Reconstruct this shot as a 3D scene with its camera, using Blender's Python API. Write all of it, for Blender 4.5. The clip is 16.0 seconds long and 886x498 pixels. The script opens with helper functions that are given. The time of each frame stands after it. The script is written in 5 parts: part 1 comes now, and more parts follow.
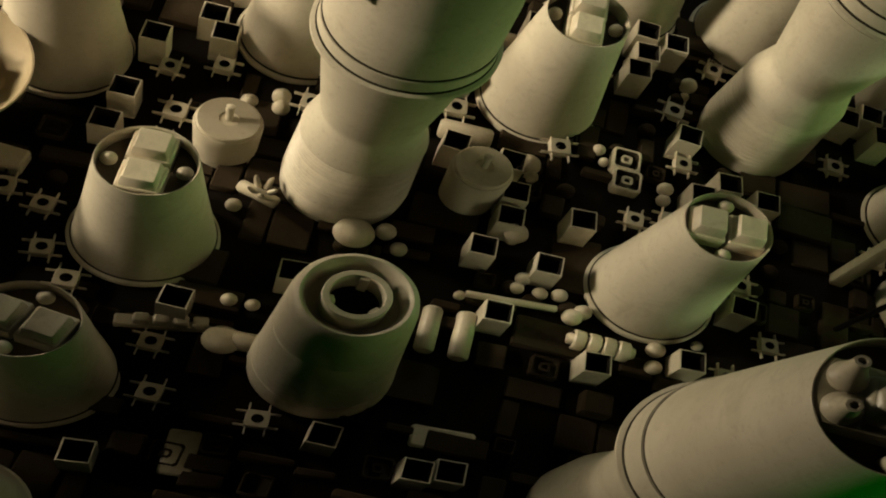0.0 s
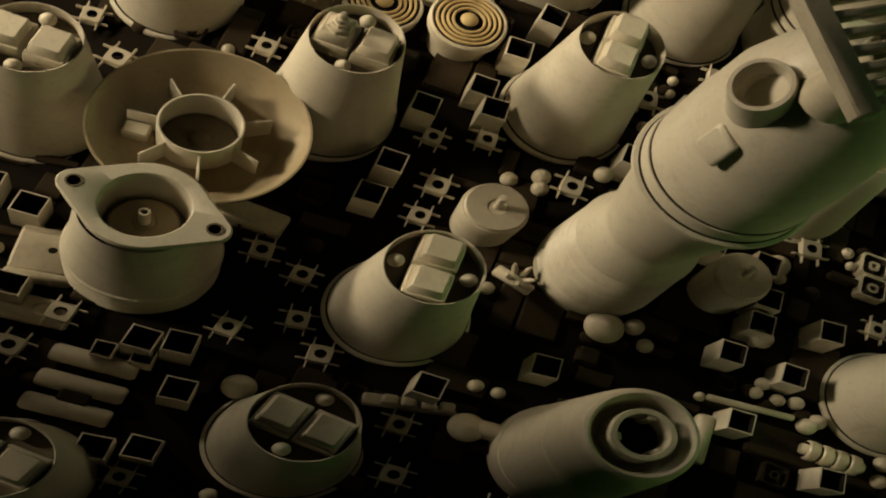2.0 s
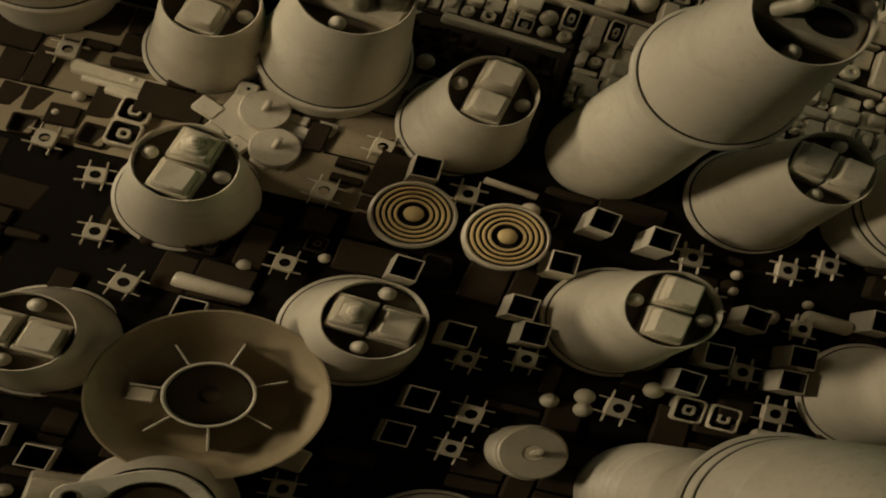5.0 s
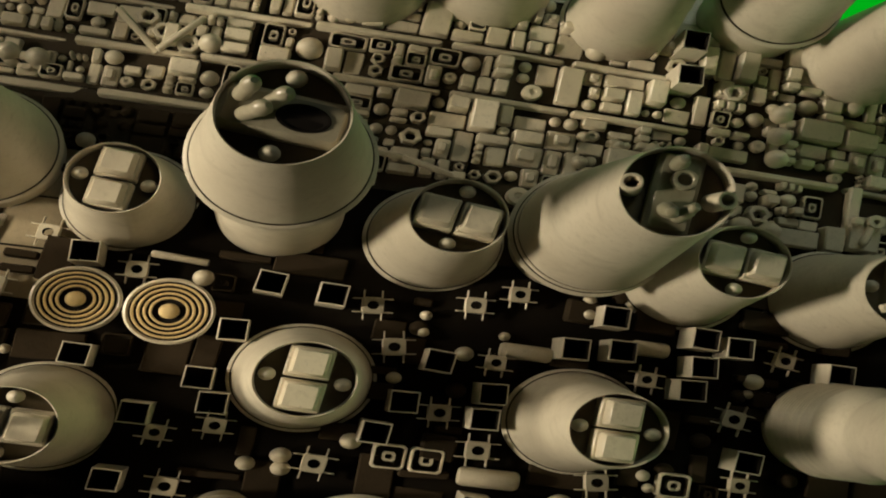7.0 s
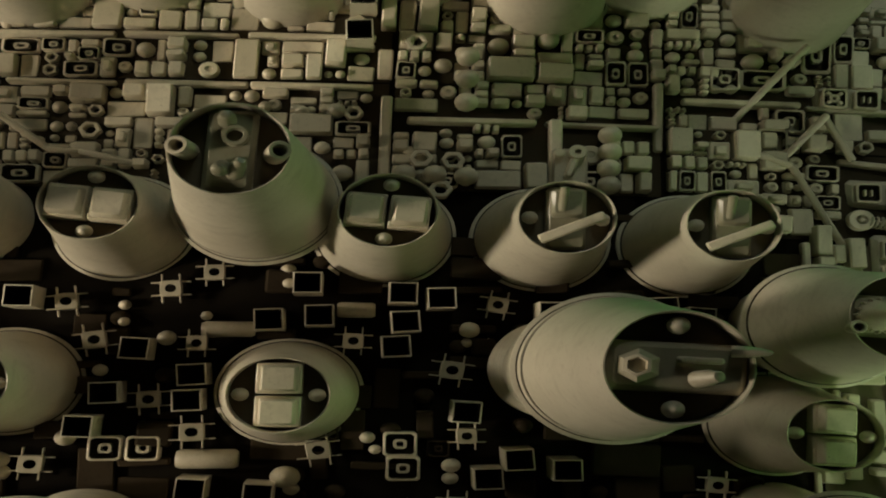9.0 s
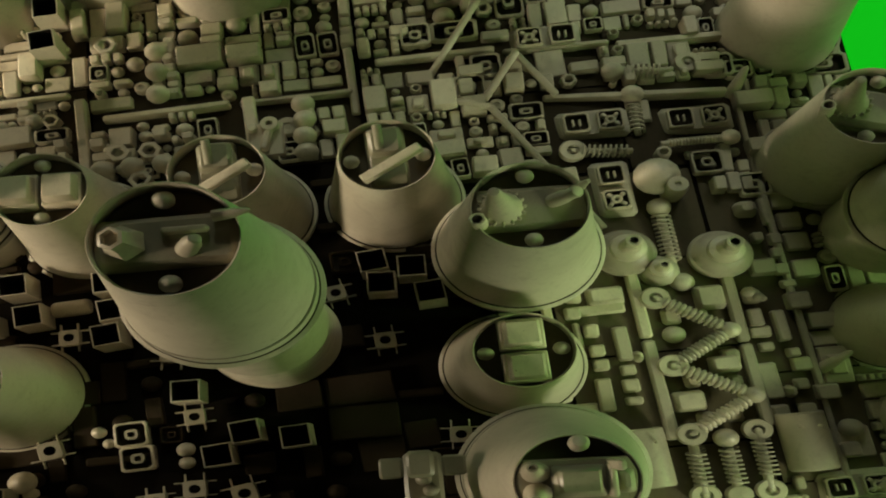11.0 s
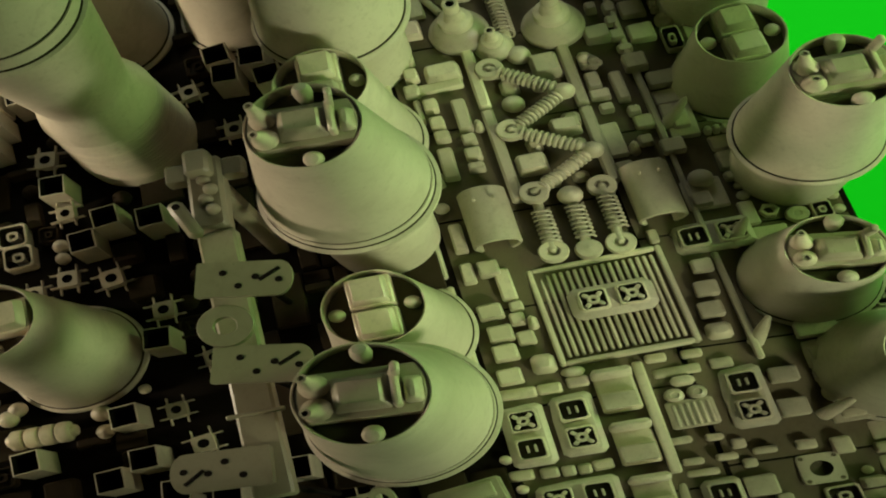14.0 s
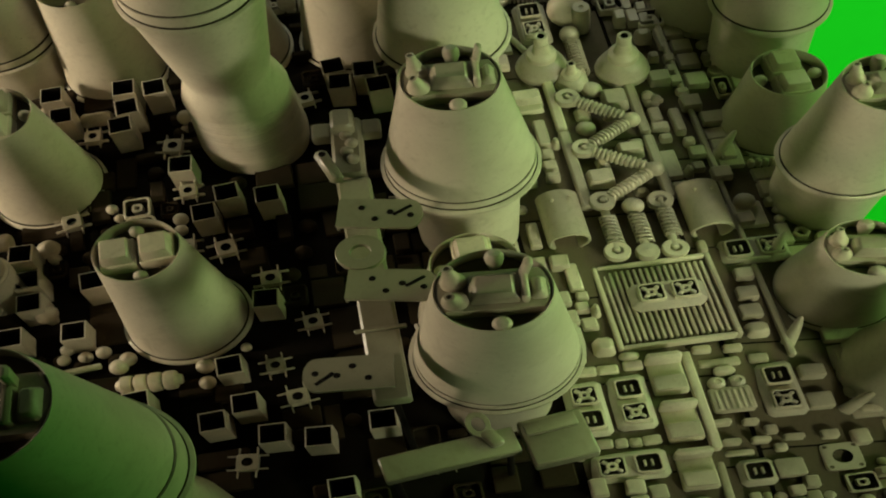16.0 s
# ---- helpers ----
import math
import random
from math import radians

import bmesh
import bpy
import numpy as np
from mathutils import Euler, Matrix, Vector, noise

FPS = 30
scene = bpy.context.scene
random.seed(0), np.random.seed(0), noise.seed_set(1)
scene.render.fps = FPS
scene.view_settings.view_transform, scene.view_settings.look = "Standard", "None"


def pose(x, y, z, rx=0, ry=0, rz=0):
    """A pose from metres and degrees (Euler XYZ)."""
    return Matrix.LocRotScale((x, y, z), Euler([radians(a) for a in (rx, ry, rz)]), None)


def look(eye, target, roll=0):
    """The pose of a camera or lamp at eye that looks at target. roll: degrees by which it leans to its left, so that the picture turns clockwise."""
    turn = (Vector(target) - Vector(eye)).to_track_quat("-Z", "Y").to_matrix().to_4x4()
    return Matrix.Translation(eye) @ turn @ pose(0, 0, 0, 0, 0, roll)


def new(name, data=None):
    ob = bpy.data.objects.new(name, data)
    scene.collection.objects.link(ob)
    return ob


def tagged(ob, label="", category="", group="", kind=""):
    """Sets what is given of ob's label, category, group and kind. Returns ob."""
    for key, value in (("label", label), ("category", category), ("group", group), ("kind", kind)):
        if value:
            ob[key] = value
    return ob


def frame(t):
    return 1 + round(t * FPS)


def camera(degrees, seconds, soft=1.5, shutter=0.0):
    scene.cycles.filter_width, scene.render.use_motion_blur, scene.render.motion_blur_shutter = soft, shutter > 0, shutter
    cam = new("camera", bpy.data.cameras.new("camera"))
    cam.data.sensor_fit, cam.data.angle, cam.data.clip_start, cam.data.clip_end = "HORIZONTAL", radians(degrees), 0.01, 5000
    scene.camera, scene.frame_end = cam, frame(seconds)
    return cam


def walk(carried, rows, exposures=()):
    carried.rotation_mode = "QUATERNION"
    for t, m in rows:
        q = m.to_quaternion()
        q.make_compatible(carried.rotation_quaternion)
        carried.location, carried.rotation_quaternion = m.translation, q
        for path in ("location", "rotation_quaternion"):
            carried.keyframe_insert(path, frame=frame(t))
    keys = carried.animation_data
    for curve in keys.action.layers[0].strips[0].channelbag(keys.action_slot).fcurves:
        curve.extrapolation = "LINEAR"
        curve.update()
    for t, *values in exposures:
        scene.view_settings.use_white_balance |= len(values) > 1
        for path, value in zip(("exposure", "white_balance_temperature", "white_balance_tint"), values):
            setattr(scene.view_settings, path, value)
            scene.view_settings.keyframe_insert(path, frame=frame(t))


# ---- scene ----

# ---- the camera and its way ----
EXPOSURES = [(0.0, -0.20, 6500, 10), (1.0, -0.38, 6500, 10), (1.6, -0.60, 6550, 10), (3.0, -1.28, 6600, 10), (5.5, -1.90, 6450, 10), (6.2, -1.22, 6400, 10), (7.5, -0.52, 6050, 10), (8.5, -0.66, 6000, 10), (9.6, -0.80, 6200, 10), (12.0, 0.0, 6500, 10), (14.0, -0.02, 6500, 10), (16.0, -0.18, 6500, 10)]
cam = camera(36.41, 16.0, soft=2.0)
walk(cam, [(t, pose(*p)) for t, *p in (
    (0, -0.3612, -0.3765, 0.8058, 15.835, -15.395, 0.131),
    (0.5, -0.4104, -0.3682, 0.7939, 14.512, -15.988, 2.7),
    (1, -0.4769, -0.3476, 0.7777, 12.924, -16.799, 4.179),
    (1.5, -0.5051, -0.2974, 0.7783, 10.154, -16.96, 5.832),
    (2, -0.5146, -0.2472, 0.7802, 8.528, -16.073, 6.214),
    (2.5, -0.5217, -0.2074, 0.7808, 7.786, -15.132, 5.673),
    (3, -0.5352, -0.1587, 0.7625, 5.765, -14.596, 6.104),
    (3.2, -0.5362, -0.1373, 0.7564, 4.602, -14.267, 6.538),
    (5.3, -0.4857, 0.0714, 0.7338, -3.916, -11.558, 6.803),
    (5.5, -0.4722, 0.087, 0.7312, -4.258, -11.08, 6.087),
    (6, -0.4163, 0.1236, 0.754, -4.243, -9.442, 3.479),
    (6.5, -0.3377, 0.13, 0.7628, -4.507, -9.113, 1.701),
    (7, -0.2764, 0.1312, 0.7721, -4.713, -8.999, 0.185),
    (7.5, -0.2225, 0.1298, 0.7824, -4.567, -8.116, -1.702),
    (8, -0.1638, 0.12, 0.7769, -4.938, -7.197, -3.247),
    (8.5, -0.1058, 0.1052, 0.779, -4.577, -6.369, -4.929),
    (9, -0.0387, 0.0991, 0.7979, -3.944, -5.018, -7.647),
    (9.5, 0.0263, 0.0863, 0.809, -3.531, -4.093, -9.708),
    (9.7, 0.0547, 0.0776, 0.8095, -3.29, -3.215, -10.827),
    (11.8, 0.2416, -0.1204, 0.834, 4.484, 1.69, -18.164),
    (12, 0.2657, -0.1328, 0.8384, 4.472, 2.844, -18.617),
    (12.5, 0.3022, -0.1831, 0.824, 5.404, 6.271, -21.177),
    (13, 0.3133, -0.2362, 0.8112, 5.71, 9.31, -22.055),
    (13.5, 0.313, -0.2905, 0.8184, 7.302, 10.225, -21.4),
    (14, 0.3089, -0.3504, 0.8155, 9.245, 8.927, -20.359),
    (14.5, 0.2947, -0.386, 0.8438, 11.387, 9.238, -20.117),
    (15, 0.2621, -0.4243, 0.8595, 14.106, 8.423, -19.604),
    (15.5, 0.2452, -0.4605, 0.891, 16.559, 7.568, -18.89),
    (16, 0.1661, -0.4856, 0.9059, 18.861, 4.881, -16.893),
)], EXPOSURES)

# ---- the room's dimness, key, front and back lamps, added fills, the cloth's lamp ----
world = bpy.data.worlds.new("dim_studio")
world.use_nodes = True
scene.world = world
world.node_tree.nodes["Background"].inputs[0].default_value = (0.62, 0.68, 0.5, 1)
world.node_tree.nodes["Background"].inputs[1].default_value = 0.002


def area_lamp(name, eye, target, size, watts, colour):
    data = bpy.data.lights.new(name, "AREA")
    data.shape, data.size, data.energy, data.color = "DISK", size, watts, colour
    ob = new(name, data)
    ob.matrix_world = look(eye, target)
    return ob


key = area_lamp("key_lamp", (-1.60, 0.07, 0.56), (-0.08, 0.115, 0.06), 0.18, 2.45, (1.0, 0.84, 0.60))
key.data.spread = radians(48)
# unseen fill added to brighten the board's back left corner
corner = area_lamp("corner_fill", (-1.20, 0.34, 0.42), (-0.46, 0.06, 0.04), 0.14, 0.56, (1.0, 0.84, 0.60))
corner.data.spread = radians(42)
# added green fill, standing in for light thrown off by the cloth
side = area_lamp("spill_fill", (1.00, -0.32, 0.42), (0.23, -0.19, 0.10), 0.22, 0.36, (0.52, 1.0, 0.28))
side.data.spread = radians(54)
front = area_lamp("front_softbox", (0.80, -0.95, 0.42), (0.28, -0.18, 0.05), 0.20, 0.26, (0.94, 1.0, 0.64))
front.data.spread = radians(34)
back = area_lamp("back_lamp", (0.34, 1.05, 0.82), (0.10, 0.24, 0.0), 0.30, 0.40, (0.92, 1.0, 0.80))
back.data.spread = radians(62)
cloth_lamp = area_lamp("cloth_lamp", (1.25, 1.10, 1.30), (1.15, 0.55, -0.34), 0.40, 5.0, (0.9, 1.0, 0.8))
cloth_lamp.data.spread = radians(75)

# ---- materials ----


def socket_of(node, name):
    return next(s for s in node.inputs if s.name == name and s.enabled)


def paint(name, colour, dark, rough=0.62, grain=260.0, relief=0.25, spread=0.10, shine=0.35):
    """Sprayed matt paint on plastic: dusty blotches, fine grain, worn speckles, every piece a little different."""
    mat = bpy.data.materials.new(name)
    mat.use_nodes = True
    nodes, links = mat.node_tree.nodes, mat.node_tree.links
    bsdf = nodes["Principled BSDF"]
    where = nodes.new("ShaderNodeTexCoord")
    geo = nodes.new("ShaderNodeNewGeometry")

    def noise_at(scale, detail, rough_):
        n = nodes.new("ShaderNodeTexNoise")
        n.inputs["Scale"].default_value, n.inputs["Detail"].default_value = scale, detail
        n.inputs["Roughness"].default_value = rough_
        links.new(geo.outputs["Position"], n.inputs["Vector"])
        return n

    def mixed(kind, fac, a, b):
        m = nodes.new("ShaderNodeMix")
        m.data_type, m.blend_type = "RGBA", kind
        for key, val in (("Factor", fac), ("A", a), ("B", b)):
            s = socket_of(m, key)
            if isinstance(val, (int, float, tuple)):
                s.default_value = val
            else:
                links.new(val, s)
        return next(s for s in m.outputs if s.enabled)

    def ramp(value, lo, hi):
        r = nodes.new("ShaderNodeMapRange")
        r.inputs["From Min"].default_value, r.inputs["From Max"].default_value = lo, hi
        links.new(value, r.inputs["Value"])
        return r.outputs["Result"]

    blotch = noise_at(14.0, 4.0, 0.6)
    fine = noise_at(grain, 6.0, 0.7)
    speck = noise_at(900.0, 2.0, 0.5)
    base = mixed("MIX", ramp(blotch.outputs["Fac"], 0.38, 0.68), (*colour, 1), (*[c * 0.74 + d * 0.26 for c, d in zip(colour, dark)], 1))
    base = mixed("MIX", ramp(fine.outputs["Fac"], 0.52, 0.80), base, (*[0.6 * c + 0.4 * d for c, d in zip(colour, dark)], 1))
    base = mixed("MIX", ramp(speck.outputs["Fac"], 0.70, 0.80), base, (*dark, 1))
    smear = noise_at(46.0, 3.0, 0.55)
    smear.inputs["Distortion"].default_value = 1.2
    base = mixed("MIX", ramp(smear.outputs["Fac"], 0.55, 0.95), base, (*[0.45 * c + 0.55 * d for c, d in zip(colour, dark)], 1))
    info = nodes.new("ShaderNodeObjectInfo")
    tint = nodes.new("ShaderNodeHueSaturation")
    links.new(base, tint.inputs["Color"])
    vary = nodes.new("ShaderNodeMapRange")
    vary.inputs["To Min"].default_value, vary.inputs["To Max"].default_value = 1 - spread, 1 + spread
    both = nodes.new("ShaderNodeMath")
    both.operation = "ADD"
    links.new(info.outputs["Random"], both.inputs[0])
    links.new(geo.outputs["Random Per Island"], both.inputs[1])
    half = nodes.new("ShaderNodeMath")
    half.operation = "MULTIPLY"
    links.new(both.outputs[0], half.inputs[0])
    half.inputs[1].default_value = 0.5
    links.new(half.outputs[0], vary.inputs["Value"])
    links.new(vary.outputs["Result"], tint.inputs["Value"])
    links.new(tint.outputs["Color"], bsdf.inputs["Base Color"])
    gloss = nodes.new("ShaderNodeMapRange")
    gloss.inputs["To Min"].default_value, gloss.inputs["To Max"].default_value = rough - 0.12, rough + 0.1
    links.new(blotch.outputs["Fac"], gloss.inputs["Value"])
    links.new(gloss.outputs["Result"], bsdf.inputs["Roughness"])
    bsdf.inputs["Specular IOR Level"].default_value = shine
    bump = nodes.new("ShaderNodeBump")
    bump.inputs["Strength"].default_value, bump.inputs["Distance"].default_value = relief, 0.0006
    links.new(fine.outputs["Fac"], bump.inputs["Height"])
    links.new(bump.outputs["Normal"], bsdf.inputs["Normal"])
    return mat


CREAM = paint("cream_paint", (0.58, 0.53, 0.41), (0.22, 0.175, 0.105), rough=0.50, shine=0.5)
BUFF = paint("buff_paint", (0.58, 0.52, 0.385), (0.15, 0.115, 0.065), rough=0.42, spread=0.36, shine=0.65)
SAND = paint("sand_bed_paint", (0.26, 0.21, 0.13), (0.10, 0.08, 0.045), rough=0.7, relief=0.5, spread=0.25, shine=0.2)
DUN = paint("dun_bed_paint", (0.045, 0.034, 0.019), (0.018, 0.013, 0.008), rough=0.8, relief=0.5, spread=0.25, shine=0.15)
TAN = paint("tan_board_and_shaded_band", (0.034, 0.024, 0.013), (0.010, 0.007, 0.004), rough=0.88, relief=0.5, spread=0.2, shine=0.12)
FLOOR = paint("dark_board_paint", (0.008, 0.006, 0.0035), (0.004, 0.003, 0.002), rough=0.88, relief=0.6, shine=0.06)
# shade of hollow floors and holes, put into one dark colour
RECESS = paint("recess_shade_paint", (0.13, 0.105, 0.065), (0.05, 0.04, 0.025), rough=0.8)
OCHRE = paint("ochre_paint", (0.62, 0.47, 0.22), (0.25, 0.17, 0.07), spread=0.04)
# near-black for the pins, and for shade put into tubes, holes and grooves
CAVITY = paint("hollow_shade_and_pins", (0.012, 0.010, 0.008), (0.006, 0.005, 0.004), rough=0.9, spread=0.05, shine=0.08)
SMOKY = paint("smoky_plastic", (0.42, 0.38, 0.27), (0.17, 0.15, 0.09), rough=0.34, shine=0.7)
STAINED = paint("brown_stained_paint", (0.34, 0.275, 0.165), (0.12, 0.085, 0.045), rough=0.5, shine=0.5)
LOAM = paint("loam_bed_paint", (0.125, 0.102, 0.062), (0.05, 0.04, 0.024), rough=0.8, relief=0.5, spread=0.25, shine=0.15)
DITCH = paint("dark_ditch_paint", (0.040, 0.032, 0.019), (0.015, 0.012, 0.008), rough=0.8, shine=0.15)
HAZY = paint("hazy_plastic", (0.33, 0.31, 0.21), (0.14, 0.12, 0.07), rough=0.35, shine=0.6)


def cloth_material():
    mat = bpy.data.materials.new("glowing_green_cloth")
    mat.use_nodes = True
    nodes, links = mat.node_tree.nodes, mat.node_tree.links
    bsdf = nodes["Principled BSDF"]
    n = nodes.new("ShaderNodeTexNoise")
    n.inputs["Scale"].default_value, n.inputs["Detail"].default_value = 1.2, 3.0
    r = nodes.new("ShaderNodeValToRGB")
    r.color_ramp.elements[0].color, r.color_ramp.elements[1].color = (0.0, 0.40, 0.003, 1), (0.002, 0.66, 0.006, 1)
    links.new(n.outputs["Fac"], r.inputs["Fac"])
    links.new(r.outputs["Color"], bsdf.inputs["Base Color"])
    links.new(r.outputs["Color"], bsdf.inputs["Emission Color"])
    # the cloth glows here: light falling on it is put into emission
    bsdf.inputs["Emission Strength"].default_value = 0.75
    bsdf.inputs["Roughness"].default_value = 0.9
    return mat


GREEN = cloth_material()

# ---- the board's plan: every place is given on the flat plan and laid on the gently domed board ----
BOARD_X = [-0.0156, 1.03, -0.0497, -0.0252, -0.3095, 0.031, -0.014, 0.0931, 0.3194, 0.1006]
BOARD_Y = [-0.0457, -0.0383, 0.7549, -0.0339, 0.0424, -0.096, -0.0053, 0.0395, -0.09, 0.037]
LEAN_X = [0.0016, -0.0248, 0.017]
LEAN_Y = [0.1103, 0.0034, 0.0342]
DOME = [0.012, -0.0032, -0.025, -0.1903, 0.018, -0.264]
GRID = -9.5


def cubic(k, x, y):
    return (k[0] + k[1] * x + k[2] * y + k[3] * x * x + k[4] * x * y + k[5] * y * y
            + k[6] * x**3 + k[7] * x * x * y + k[8] * x * y * y + k[9] * y**3)


def dome(x, y):
    x, y = np.clip(x, -0.75, 0.62), np.clip(y, -0.5, 0.55)
    return DOME[0] + DOME[1] * x + DOME[2] * y + DOME[3] * x * x + DOME[4] * x * y + DOME[5] * y * y


def lay(x, y, z):
    """From the plan (metres, height z) to the world; past the board's edge the sheet goes on straight."""
    cx, cy = np.clip(x, -0.56, 0.5), np.clip(y, -0.38, 0.36)
    out, e = [], 1e-4
    for k, lean in ((BOARD_X, LEAN_X), (BOARD_Y, LEAN_Y)):
        at = cubic(k, cx, cy)
        at = at + (cubic(k, cx + e, cy) - at) / e * (x - cx) + (cubic(k, cx, cy + e) - at) / e * (y - cy)
        out.append(at + z * (lean[0] + lean[1] * cx + lean[2] * cy))
    return np.stack([out[0], out[1], z + 0 * out[0]], -1)


def on_grid(u, v):
    """From the rows and columns of the board to its plan."""
    c, s = math.cos(radians(GRID)), math.sin(radians(GRID))
    return u * c - v * s, u * s + v * c


# ---- shapes: each gives (points, faces) about its own foot ----


def seamed(profile, seg, rings, closed=True):
    """A turned shape whose seams, the given rings of its profile, take the dark ditch colour."""
    pts, faces = lathe(profile, seg)
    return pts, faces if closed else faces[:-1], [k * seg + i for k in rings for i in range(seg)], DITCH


def lathe(profile, seg=40):
    pts, faces = [], []
    for r, z in profile:
        for i in range(seg):
            a = 2 * math.pi * i / seg
            pts.append((r * math.cos(a), r * math.sin(a), z))
    n = len(profile)
    for k in range(n - 1):
        for i in range(seg):
            j = (i + 1) % seg
            faces.append((k * seg + i, k * seg + j, (k + 1) * seg + j, (k + 1) * seg + i))
    if profile[-1][0] > 1e-6:
        faces.append(tuple(range((n - 1) * seg, n * seg)))
    return pts, faces


def block(w, d, h, b=0.0012, taper=0.0):
    """A block with cut corners and a cut top edge, standing on z = 0."""
    def ring(hw, hd, c, z):
        return [(hw, hd - c, z), (hw - c, hd, z), (-hw + c, hd, z), (-hw, hd - c, z), (-hw, -hd + c, z), (-hw + c, -hd, z), (hw - c, -hd, z), (hw, -hd + c, z)]
    b = min(b, w * 0.3, d * 0.3, h * 0.5)
    pts = ring(w / 2, d / 2, b, 0) + ring(w / 2 - taper, d / 2 - taper, b, h - b) + ring(w / 2 - b - taper, d / 2 - b - taper, b * 0.6, h)
    faces = [(k * 8 + i, k * 8 + (i + 1) % 8, k * 8 + 8 + (i + 1) % 8, k * 8 + 8 + i) for k in (0, 1) for i in range(8)]
    faces.append(tuple(range(16, 24)))
    return pts, faces


def joined(*geos):
    pts, faces = [], []
    for p, f in geos:
        faces += [tuple(i + len(pts) for i in face) for face in f]
        pts += list(p)
    return pts, faces


def moved(geo, x=0.0, y=0.0, z=0.0, turn=0.0, tilt=0.0, roll=0.0):
    m = pose(x, y, z, tilt, roll, turn)
    return ([tuple(m @ Vector(p)) for p in geo[0]], *geo[1:])


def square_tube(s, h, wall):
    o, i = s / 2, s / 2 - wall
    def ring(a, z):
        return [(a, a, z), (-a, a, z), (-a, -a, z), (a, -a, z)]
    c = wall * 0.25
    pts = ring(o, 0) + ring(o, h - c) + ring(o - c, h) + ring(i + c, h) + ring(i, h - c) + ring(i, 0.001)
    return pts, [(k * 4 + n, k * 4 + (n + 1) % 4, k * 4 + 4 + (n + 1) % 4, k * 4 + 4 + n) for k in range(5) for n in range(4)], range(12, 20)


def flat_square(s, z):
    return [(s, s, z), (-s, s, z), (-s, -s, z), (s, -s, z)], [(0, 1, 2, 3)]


def ball(r, seg=14, rings=8, squash=1.0):
    return lathe([(max(r * math.sin(math.pi * k / rings), 1e-7), r * squash * (1 - math.cos(math.pi * k / rings))) for k in range(rings + 1)][::1], seg)


def ring_plate(r_out, r_in, h, seg=20, b=0.0004):
    return lathe([(r_out, 0), (r_out, h - b), (r_out - b, h), (r_in + b, h), (r_in, h - b), (r_in, 0.0002)], seg)[0], \
        [f for f in lathe([(r_out, 0), (r_out, h - b), (r_out - b, h), (r_in + b, h), (r_in, h - b), (r_in, 0.0002)], seg)[1] if len(f) == 4]


def rod_between(a, b, r, seg=10):
    a, b = Vector(a), Vector(b)
    q = (b - a).to_track_quat("Z", "Y").to_matrix()
    pts, faces = lathe([(r * 0.8, 0), (r, r * 0.3), (r, (b - a).length - r * 0.3), (r * 0.8, (b - a).length)], seg)
    faces.append(tuple(range(seg))[::-1])
    return [tuple(a + q @ Vector(p)) for p in pts], faces


def coil(r, wire, length, turns, seg=12, around=6):
    """A spring lying along +y from the origin, its axis at height r + wire."""
    pts, faces, n = [], [], int(turns * seg)
    for k in range(n + 1):
        a = 2 * math.pi * k / seg
        c = Vector((r * math.cos(a), length * k / n, r * math.sin(a) + r + wire))
        out_, along = Vector((math.cos(a), 0, math.sin(a))), Vector((0, 1, 0))
        for i in range(around):
            b = 2 * math.pi * i / around
            pts.append(tuple(c + wire * (math.cos(b) * out_ + math.sin(b) * along)))
    for k in range(n):
        for i in range(around):
            j = (i + 1) % around
            faces.append((k * around + i, k * around + j, (k + 1) * around + j, (k + 1) * around + i))
    return pts, faces


SMOOTH = 0.7


def stance(x, y):
    """How far an upright thing tips out with the board's bulge, sideways metres for each metre of height."""
    if y >= 0:
        return 0.20 * x, 0.065 + 0.30 * y
    return 0.20 * x, 0.065 + 0.45 * y - 0.15 * x * min(1.0, -y / 0.13)


def foot_of(x, y, h):
    """The foot of a thing whose point at height h stands over the plan's (x, y)."""
    fx, fy = x, y
    for _ in range(4):
        sx, sy = stance(fx, fy)
        fx, fy = x - h * sx, y - h * sy
    return fx, fy


def mesh_of(name, geo, mat, x, y, h, turn, origin, lean=None):
    pts = np.array(geo[0], float)
    a = radians(turn)
    px = pts[:, 0] * math.cos(a) - pts[:, 1] * math.sin(a) + x
    py = pts[:, 0] * math.sin(a) + pts[:, 1] * math.cos(a) + y
    sx, sy = lean or stance(x, y)
    px, py = px + (pts[:, 2] + h) * sx, py + (pts[:, 2] + h) * sy
    out = lay(px, py, pts[:, 2] + h + dome(x, y)) - np.array(origin)
    me = bpy.data.meshes.new(name)
    me.from_pydata([tuple(p) for p in out], [], geo[1])
    me.materials.append(mat)
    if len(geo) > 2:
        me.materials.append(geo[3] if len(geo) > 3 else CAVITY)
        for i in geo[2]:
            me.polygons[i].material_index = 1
    me.polygons.foreach_set("use_smooth", [True] * len(me.polygons))
    me.set_sharp_from_angle(angle=SMOOTH)
    return me


class Thing:
    """A thing on the board: an empty at its foot, with its parts under it."""

    def __init__(self, name, x, y, h=0.0, turn=0.0, label="", category="", group="", kind="", lean=None):
        self.lean = lean
        self.x, self.y, self.h, self.turn = x, y, h, turn
        self.origin = lay(np.float64(x), np.float64(y), np.float64(h + dome(x, y)))
        self.ob = tagged(new(name), label, category, group, kind)
        self.ob.location = self.origin

    def part(self, name, geo, mat, parent=None, label=""):
        ob = new(name, mesh_of(name, geo, mat, self.x, self.y, self.h, self.turn, self.origin, self.lean))
        ob.parent = parent or self.ob
        if label:
            ob["label"] = label
        return ob


